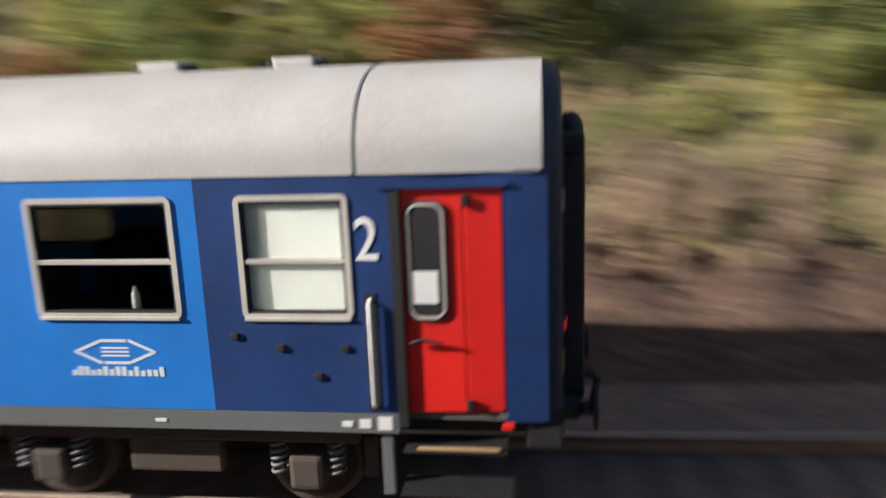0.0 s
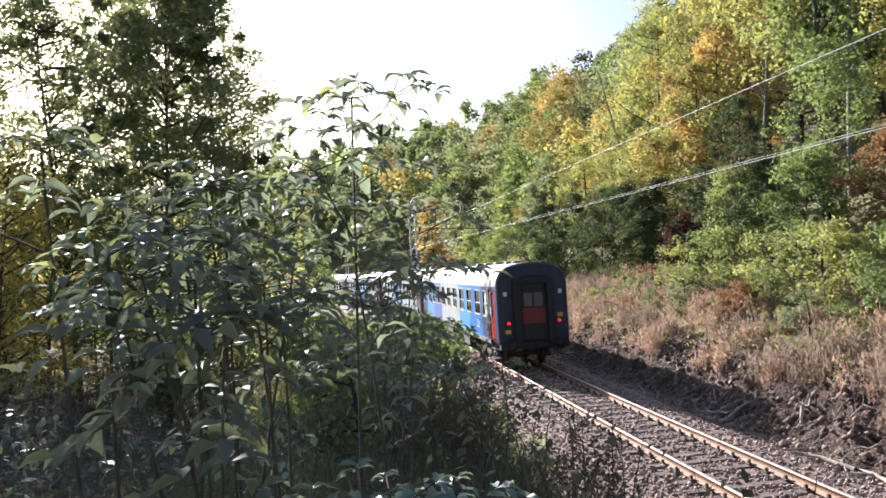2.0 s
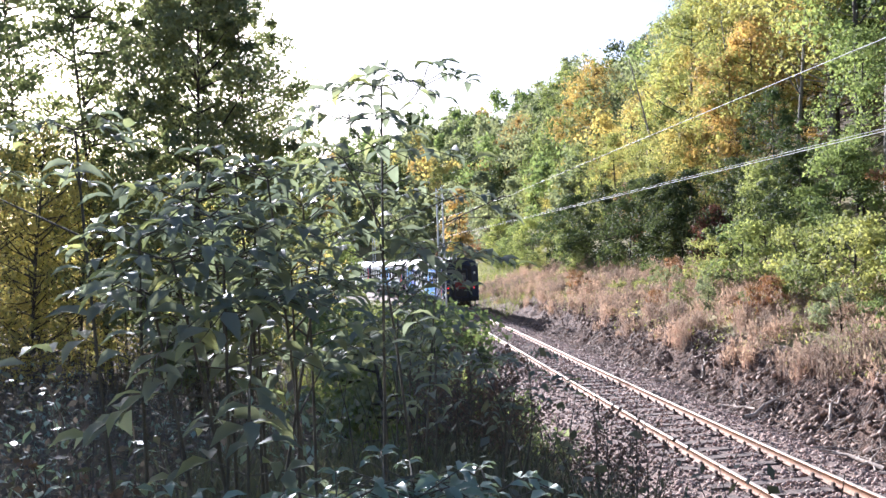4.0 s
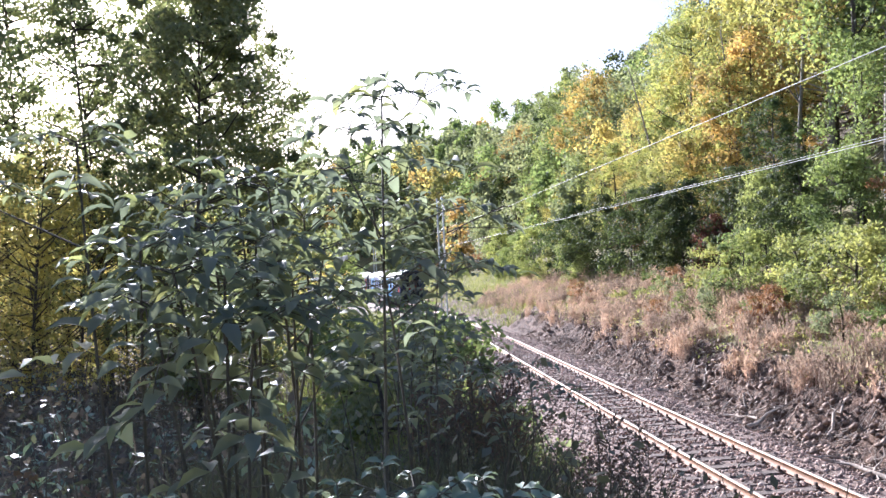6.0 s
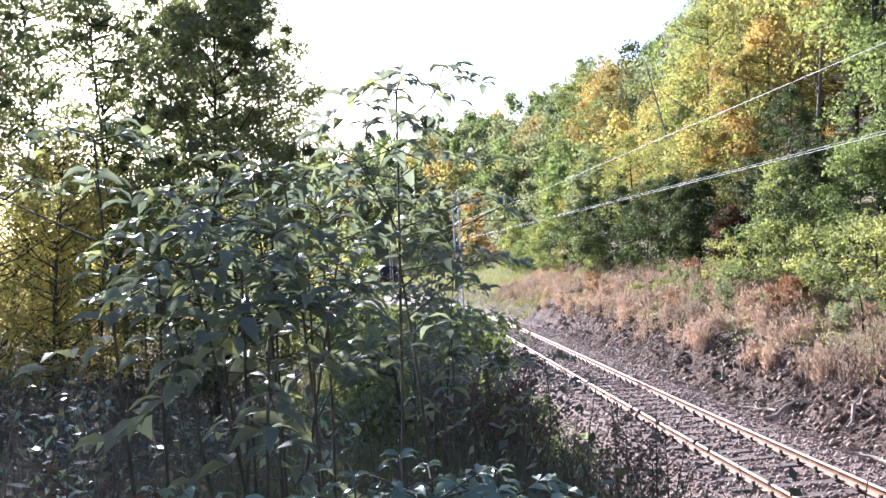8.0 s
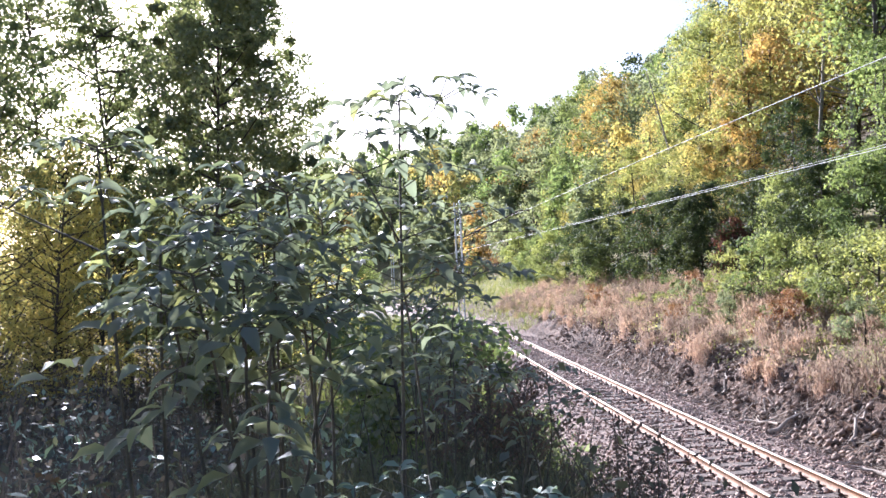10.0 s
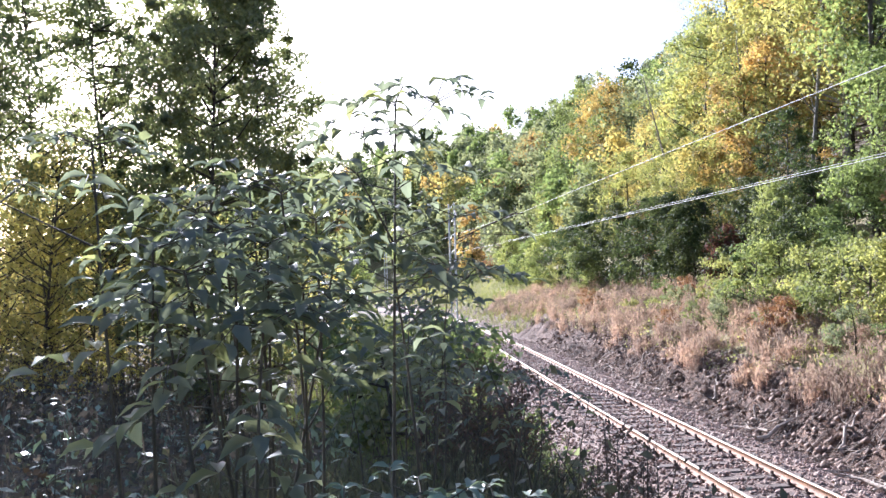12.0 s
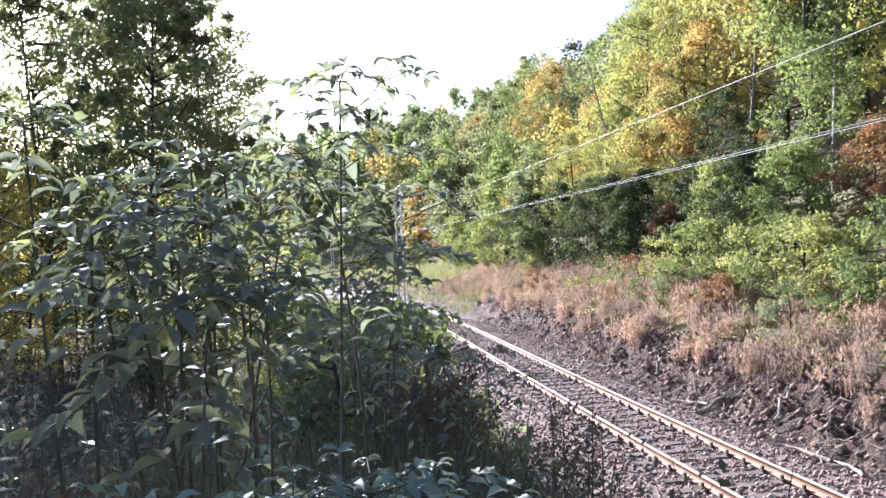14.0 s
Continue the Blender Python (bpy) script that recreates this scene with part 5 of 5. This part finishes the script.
# tips of the shoots: bearing, elevation, distance
TIPS = ((6.2, 9.4, 2.6), (4.0, 8.8, 2.5), (9.8, 7.6, 2.5), (1.6, 6.8, 2.7), (8.0, 6.2, 2.3), (12.6, 5.0, 2.2), (5.0, 5.2, 2.4), (.2, 4.6, 2.6),
        (10.6, 3.4, 2.1), (7.2, 2.8, 2.2), (2.6, 2.2, 2.5), (12.0, 1.0, 2.2), (5.4, -.6, 2.1))
r = random.Random(77)
shoots = []
for yaw, el, d in TIPS:
    yaw -= .7
    root = (1.5, 4.5, 7.5, 10.5)[r.randrange(4)]
    shoots.append(shoot(yaw, el - 2.6, d, root + (yaw - root) * .25 + r.uniform(-1.5, 1.5), d * r.uniform(1.0, 1.15), .09))
elder("elder_bush", 62, shoots, .122, "leafy elder bush in half shade at the trackside", .155, .27)
elder("elder_bush", 63, [shoot(-8.6, .8, 5.0, -6.5, 5.0), shoot(-6.9, -.8, 5.2, -6.0, 5.0), shoot(-5.6, -2.4, 4.8, -5.0, 4.8), shoot(-7.8, -1.6, 5.4, -7.0, 5.3), shoot(-8.0, -4.0, 4.6, -7.2, 4.6), shoot(-14.6, -7.2, 5.5, -12.0, 5.4), shoot(-12.0, -7.2, 5.3, -10.5, 5.3)], .11, "low elder growth farther along the bank", .10, .42)
shoots = []
for i in range(22):
    yaw = r.uniform(-11.5, 1.5) if i < 16 else r.uniform(13, 21)
    low = abs(yaw + 6.0) * .3 if i < 16 else 1.0
    d = r.uniform(1.7, 2.2)
    shoots.append(shoot(yaw, -14.2 - r.uniform(0, 4.5) - low, d, yaw + r.uniform(-1, 1), d * r.uniform(.98, 1.05), .04))
elder("elder_bush", 64, shoots, .085, "low sprouts below the camera, sky sheen in their pale colour", .06, .3, L_SPROUT)


# ---------------------------------------------------------------- grasses, stalks, undergrowth
def scatter(n, rng, s0, s1, l0, l1, bias=1.0):
    s = s0 + (s1 - s0) * rng.rand(n) ** bias
    l = rng.uniform(l0, l1, n)
    x, y = on_track(s, l)
    return s, l, np.stack([x, y, height_sl(s, l, x, y)], -1)


def clumped(P, rng, scale, seed, keep):
    w = waves(P[:, 0], P[:, 1], scale, seed)
    return w + rng.uniform(-.5, .5, len(P)) > keep


def dry_stalks():
    """Willowherb gone to seed: close tufts of upright stalks with feathery tops."""
    rng = np.random.RandomState(31)
    s, l, T = scatter(3300, rng, -22, 78, 4.5, 11.0, 1.0)
    s2, l2, T2 = scatter(350, rng, -25, 14, 9.5, 13)
    T = np.concatenate([T[(l < 8.4) | (s > 12)], T2[:120]])
    T = T[clumped(T, rng, 3.5, 41, -.25)]
    tall = np.clip(rng.uniform(.55, 1.25, len(T)) * (.9 + .3 * waves(T[:, 0], T[:, 1], 2.6, 47)), .3, 1.5)
    per = 16
    P = np.repeat(T, per, 0)
    n = len(P)
    P[:, :2] += rng.normal(0, .12, (n, 2))
    h = np.repeat(tall, per) * rng.uniform(.65, 1.1, n)
    tagged(new("dry_stalks", blade_mesh("dry_stalks", P, h, rng.uniform(.03, .2, n), rng.uniform(.004, .008, n), L_STRAW, rng)), "pinkish-brown dry willowherb stalks on the slope", "dry weeds", kind="stuff")
    k = 4
    top = np.repeat(P, k, 0)
    m = len(top)
    top[:, :2] += rng.normal(0, .055, (m, 2))
    top[:, 2] += np.repeat(h, k) * rng.uniform(.3, 1.0, m)
    A = rng.normal(0, .45, (m, 3)) + np.array([0, 0, .9])
    tagged(new("dry_seed_fluff", leaf_mesh("dry_seed_fluff", top, A, rng.normal(0, 1, (m, 3)), rng.uniform(.08, .19, m), .32, L_STRAW, "tri")), "dry curled leaves and seed fluff of the weeds", "dry weeds", kind="stuff")


def green_weeds():
    rng = np.random.RandomState(32)
    s, l, P = scatter(20000, rng, -22, 90, 8.0, 14.5)
    s2, l2, P2 = scatter(16000, rng, -26, 14, 8, 21)
    P = np.concatenate([P[clumped(P, rng, 4.0, 42, .0)], P2])
    n = len(P)
    tagged(new("rough_grass", blade_mesh("rough_grass", P, rng.uniform(.2, .6, n), rng.uniform(.2, .7, n), rng.uniform(.006, .015, n), L_GRASS, rng)), "tufts of rough yellowish grass on the slope", "grass", kind="stuff")
    s, l, P = scatter(40000, rng, -20, 80, 4.8, 13.5)
    P = P[clumped(P, rng, 3.0, 43, .02)]
    n = len(P)
    P[:, 2] += rng.uniform(.05, .5, n)
    tagged(new("low_weeds", leaf_mesh("low_weeds", P, rng.normal(0, 1, (n, 3)), rng.normal(0, .4, (n, 3)) + np.array([0, 0, 1]), rng.uniform(.06, .15, n), .6, L_LIME)), "low broad-leaved green weeds on the slope", "weeds", kind="stuff")
    s, l, P = scatter(30000, rng, 58, 190, 3.6, 12)
    n = len(P)
    tagged(new("far_grass", blade_mesh("far_grass", P, rng.uniform(.3, .8, n), rng.uniform(.2, .6, n), rng.uniform(.008, .018, n), L_GRASS, rng)), "sunlit yellow grass on the far slope", "grass", kind="stuff")


def near_undergrowth():
    rng = np.random.RandomState(33)
    s, l, P = scatter(17000, rng, 1.2, 16, -8.5, -3.9, 1.2)
    d = np.hypot(P[:, 0], P[:, 1])
    P = P[d > 1.6]
    n = len(P)
    tagged(new("long_grass", blade_mesh("long_grass", P, rng.uniform(.25, .75, n), rng.uniform(.2, .7, n), rng.uniform(.003, .006, n), L_HERB, rng)), "long grass on the near bank, its colour darkened for shade", "grass", kind="stuff")
    s, l, P = scatter(15000, rng, 1.5, 26, -10.5, -3.7, 1.2)
    d = np.hypot(P[:, 0], P[:, 1])
    P = P[d > 2.0]
    n = len(P)
    P[:, 2] += rng.uniform(.05, 1.15, n) * (.4 + .6 * rng.rand(n))
    tagged(new("undergrowth", leaf_mesh("undergrowth", P, rng.normal(0, 1, (n, 3)), rng.normal(0, .5, (n, 3)) + np.array([0, 0, 1]), rng.uniform(.03, .085, n), .5, L_HERB)), "tangled undergrowth on the near bank, its colour darkened for shade", "undergrowth", kind="stuff")
    s, l, P = scatter(42000, rng, 3.5, 24, -20, -7.6, 1.0)
    n = len(P)
    P[:, 2] += rng.rand(n) ** 1.2 * 1.15 * (.75 + .35 * waves(P[:, 0], P[:, 1], 2.2, 51))
    tagged(new("bramble_tangle", leaf_mesh("bramble_tangle", P, rng.normal(0, 1, (n, 3)), rng.normal(0, .6, (n, 3)) + np.array([0, 0, 1]), rng.uniform(.035, .09, n), .5, L_TANGLE)), "dark withered brambles and weeds below the thicket", "undergrowth", kind="stuff")
    s, l, P = scatter(9000, rng, 3.0, 16, -15, -7.4, 1.0)
    P = P[clumped(P, rng, 1.6, 53, .15)]
    n = len(P)
    P[:, 2] += rng.rand(n) * .9
    tagged(new("nettle_leaves", leaf_mesh("nettle_leaves", P, rng.normal(0, 1, (n, 3)), rng.normal(0, .4, (n, 3)) + np.array([0, 0, 1]), rng.uniform(.05, .11, n), .5, L_SPROUT)), "shaded green nettles and low leaves below the thicket", "weeds", kind="stuff")
    s, l, P = scatter(2200, rng, 3.5, 22, -20, -7.6, 1.0)
    n = len(P)
    tagged(new("weed_stalks", blade_mesh("weed_stalks", P, rng.uniform(.6, 1.5, n), rng.uniform(.05, .3, n), rng.uniform(.004, .008, n), L_TANGLE, rng)), "upright dead weed stalks below the thicket", "dry weeds", kind="stuff")
    s, l, P = scatter(9000, rng, 9, 40, -7.5, -3.3, 1.0)
    n = len(P)
    tagged(new("trackside_grass", blade_mesh("trackside_grass", P, rng.uniform(.2, .7, n), rng.uniform(.1, .5, n), rng.uniform(.004, .01, n), L_HERB, rng)), "brownish grass along the near edge of the gravel, darkened for shade", "grass", kind="stuff")
    r = random.Random(14)
    lines = []
    for i in range(230):
        s1, l1 = r.uniform(2.5, 20), r.uniform(-7.8, -3.8)
        x, y = (float(v) for v in on_track(s1, l1))
        if math.hypot(x, y) < 2.2:
            continue
        z = float(ground_z(x, y))
        h = r.uniform(.5, 1.3)
        dx, dy = r.uniform(-.35, .35), r.uniform(-.35, .35)
        lines.append([((x, y, z - .05), .006), ((x + dx * .4, y + dy * .4, z + h * .6), .004), ((x + dx, y + dy, z + h), .0015)])
    tagged(new("bare_stems", tube_mesh("bare_stems", lines, M_STEM, 4)), "thin bare brown stems among the undergrowth", "stems", kind="stuff")


def near_straw():
    """Pale dry grass beyond the bush, along the near side of the track."""
    rng = np.random.RandomState(52)
    s, l, P = scatter(9000, rng, 16, 70, -9.5, -3.5, 1.2)
    n = len(P)
    tagged(new("pale_dry_grass", blade_mesh("pale_dry_grass", P, rng.uniform(.5, 1.3, n), rng.uniform(.1, .4, n), rng.uniform(.006, .012, n), L_GRASS, rng)), "pale yellow dry grass along the near side of the track", "grass", kind="stuff")


def trackside_tangle():
    """Dark dead growth between the near bank and the gravel."""
    rng = np.random.RandomState(39)
    s, l, P = scatter(26000, rng, 5, 30, -5.8, -3.3, 1.2)
    n = len(P)
    P[:, 2] += rng.rand(n) ** 1.3 * (1.1 - .28 * np.clip(l + 5.8, 0, 3))
    tagged(new("trackside_tangle", leaf_mesh("trackside_tangle", P, rng.normal(0, 1, (n, 3)), rng.normal(0, .7, (n, 3)) + np.array([0, 0, 1]), rng.uniform(.025, .07, n), .4, L_TANGLE)), "dark brown tangle of withered plants beside the gravel", "undergrowth", kind="stuff")


def seed_stalk(seed, h):
    """A branching dead dock or willowherb stalk with seed heads."""
    rng, r = np.random.RandomState(seed), random.Random(seed)
    lines = [[((0, 0, -.05), .005), ((.02, .01, h * .5), .004), ((.0, .02, h), .0015)]]
    P = []
    for i in range(16):
        z = h * (.35 + .6 * i / 16)
        a = r.random() * 6.28
        L = h * .28 * (1.15 - i / 18)
        e = Vector((math.cos(a) * L, math.sin(a) * L, z + L * .9))
        lines.append([((.01, .01, z), .0025), (tuple(e), .001)])
        for k in range(14):
            f = r.uniform(.25, 1.0)
            P.append(Vector((.01, .01, z)).lerp(e, f) + Vector((r.uniform(-.012, .012), r.uniform(-.012, .012), 0)))
    n = len(P)
    return tube_mesh("stalk", lines, M_STEM, 4), leaf_mesh("seed_heads", np.array(P), rng.normal(0, 1, (n, 3)), rng.normal(0, 1, (n, 3)), rng.uniform(.014, .03, n), .7, L_SEED)


def add_stalk(meshes, yaw, d, turn, scale):
    x, y = polar(yaw + .7, d)
    st = tagged(new("seed_stalk"), "dead brown seed stalk beside the gravel", "dry weed", "dead seed stalks")
    st.matrix_basis = pose(x, y, float(ground_z(x, y)), 0, 0, turn) @ Matrix.Scale(scale, 4)
    tagged(part("stalk", meshes[0], st), kind="stuff")
    tagged(part("seed_head", meshes[1], st), kind="stuff")


def make_stalks():
    kinds = [seed_stalk(70 + i, .95) for i in range(3)]
    r = random.Random(4)
    for yaw, d in ((-20.2, 4.5), (-20.9, 4.6), (-21.6, 4.5), (-19.4, 4.8), (-22.4, 4.7), (-12.5, 15), (-11.4, 16), (-10.2, 17), (-13.6, 14), (-14.6, 13), (-10.5, 6.5), (-11.5, 7.0), (-12.4, 6.2), (-9.6, 6.8), (-13.2, 7.4), (-11.0, 8.0), (-12.0, 8.4), (-10.0, 7.6), (-8.8, 7.0), (15.4, 2.0), (15.9, 2.15), (16.5, 2.6), (14.8, 2.8), (18, 2.7), (-15.4, 11), (-16.0, 9.5), (-13.2, 9.0)):
        add_stalk(kinds[r.randrange(3)], yaw, d, r.uniform(0, 360), r.uniform(1.1, 1.5) * (.72 if d < 5 else 1))
    for k in range(34):
        add_stalk(kinds[r.randrange(3)], r.uniform(-13.6, -6.5), r.uniform(5.6, 10.0), r.uniform(0, 360), r.uniform(.9, 1.3))


def make_branches():
    """Dead branches and roots on the bare bank."""
    r = random.Random(12)
    spots = [(15.6, 2.9, 1.8, 100, .05), (14.2, 3.1, 1.3, 80, .04), (20.5, 3.9, 2.3, 20, .055), (21.4, 3.3, 1.6, 100, .04), (26.0, 4.3, 1.9, 60, .045), (27.4, 4.4, 1.6, 40, .035), (18.2, 4.3, 1.4, 30, .04), (17.0, 4.4, 1.5, 120, .03), (16.5, 3.0, .9, -10, .02), (19.8, 3.3, 1.2, 15, .02), (23.5, 3.4, 1.3, 10, .02), (15.2, 3.1, 1.3, 35, .03)]
    for i in range(70):
        spots.append((r.uniform(10, 40), r.uniform(2.7, 5.6), r.uniform(.4, 1.3), r.uniform(0, 180), r.uniform(.012, .032)))
    for s1, l1, L, turn, rad in spots:
        x, y = (float(v) for v in on_track(s1, l1))
        dx, dy = math.cos(radians(turn)), math.sin(radians(turn))
        pts = []
        for i in range(7):
            f = i / 6
            px, py = x + dx * L * (f - .5) + r.uniform(-.04, .04), y + dy * L * (f - .5) + r.uniform(-.04, .04)
            pts.append(((px, py, float(ground_z(px, py)) + rad * .8 + .03 + .05 * math.sin(3.1 * f)), rad * 1.25 * (1 - .65 * f)))
        lines = [pts]
        for k in (2, 3, 4):
            a = radians(turn + r.choice((-1, 1)) * r.uniform(25, 60))
            p = pts[k][0]
            q = L * r.uniform(.2, .45)
            ex, ey = p[0] + math.cos(a) * q, p[1] + math.sin(a) * q
            lines.append([(p, rad * .5), ((ex, ey, float(ground_z(ex, ey)) + .06), rad * .25)])
        tagged(new("fallen_branch", tube_mesh("fallen_branch", lines, M_TWIG, 6)), "dead grey-brown branch lying on the bare bank", "branch", "dead branches on the bank")


M_CLOD = by_island("earth_clods", (0.08, 0.053, 0.038), (0.17, 0.115, 0.083), (0.26, 0.18, 0.135), (0.37, 0.275, 0.21), (0.14, 0.09, 0.062), fine=18.0)


def bank_clods():
    """Crumbled earth, stones and root lumps over the bare cut."""
    rng = np.random.RandomState(58)
    n = 11000
    s = 4 + 48 * rng.rand(n) ** 1.4
    l = 2.9 + 2.9 * rng.rand(n)
    x, y = on_track(s, l)
    size = .025 + .10 * rng.rand(n) ** 3.5
    z = height_sl(s, l, x, y) + size * .3
    octa = np.array([[1, 0, 0], [0, 1, 0], [-1, 0, 0], [0, -1, 0], [0, 0, .8], [0, 0, -.8]], float)
    fac = np.array([[0, 1, 4], [1, 2, 4], [2, 3, 4], [3, 0, 4], [1, 0, 5], [2, 1, 5], [3, 2, 5], [0, 3, 5]], np.int32)
    V = octa[None] * rng.uniform(.55, 1.35, (n, 6, 1)) + rng.uniform(-.2, .2, (n, 6, 3))
    a = rng.rand(n) * 6.28
    ca, sa = np.cos(a)[:, None], np.sin(a)[:, None]
    V = np.stack([V[..., 0] * ca - V[..., 1] * sa, V[..., 0] * sa + V[..., 1] * ca, V[..., 2]], -1)
    V = V * size[:, None, None] + np.stack([x, y, z], -1)[:, None, :]
    F = (np.arange(n, dtype=np.int32)[:, None, None] * 6 + fac[None]).reshape(-1, 3)
    tagged(new("earth_clods", fast_mesh("earth_clods", V.reshape(-1, 3), F, M_CLOD)), "crumbled brown earth and stones on the bare bank", "soil", kind="stuff")


L_LITTER = leafy("fallen_leaves", (0.07, 0.045, 0.03), (0.16, 0.10, 0.065), (0.30, 0.21, 0.13), .15, .85, (1, 1, 1))


def bank_litter():
    rng = np.random.RandomState(35)
    s, l, P = scatter(26000, rng, 6, 50, 2.9, 6.2)
    n = len(P)
    P[:, 2] += .015
    tagged(new("leaf_litter", leaf_mesh("leaf_litter", P, rng.normal(0, 1, (n, 3)) * np.array([1, 1, .3]), rng.normal(0, .3, (n, 3)) + np.array([0, 0, 1]), rng.uniform(.03, .085, n), .5, L_LITTER)), "fallen brown leaves on the bare bank", "leaf litter", kind="stuff")
    r = random.Random(19)
    lines = []
    for i in range(2600):
        s1 = r.uniform(8, 45)
        x, y = (float(v) for v in on_track(s1, r.uniform(2.9, 5.9)))
        a, L = (r.random() * 6.28 if i % 2 else float(heading(s1)) + r.gauss(0, .6)), r.uniform(.15, .85)
        ex, ey = x + math.cos(a) * L, y + math.sin(a) * L
        lines.append([((x, y, float(ground_z(x, y)) + .03), .008), ((ex, ey, float(ground_z(ex, ey)) + r.uniform(.01, .12)), .003)])
    tagged(new("twigs", tube_mesh("twigs", lines, M_TWIG, 4)), "scattered thin dead twigs on the bank", "twigs", kind="stuff")


dry_stalks()
green_weeds()
near_undergrowth()
near_straw()
trackside_tangle()
make_stalks()
make_branches()
bank_clods()
bank_litter()

motions()
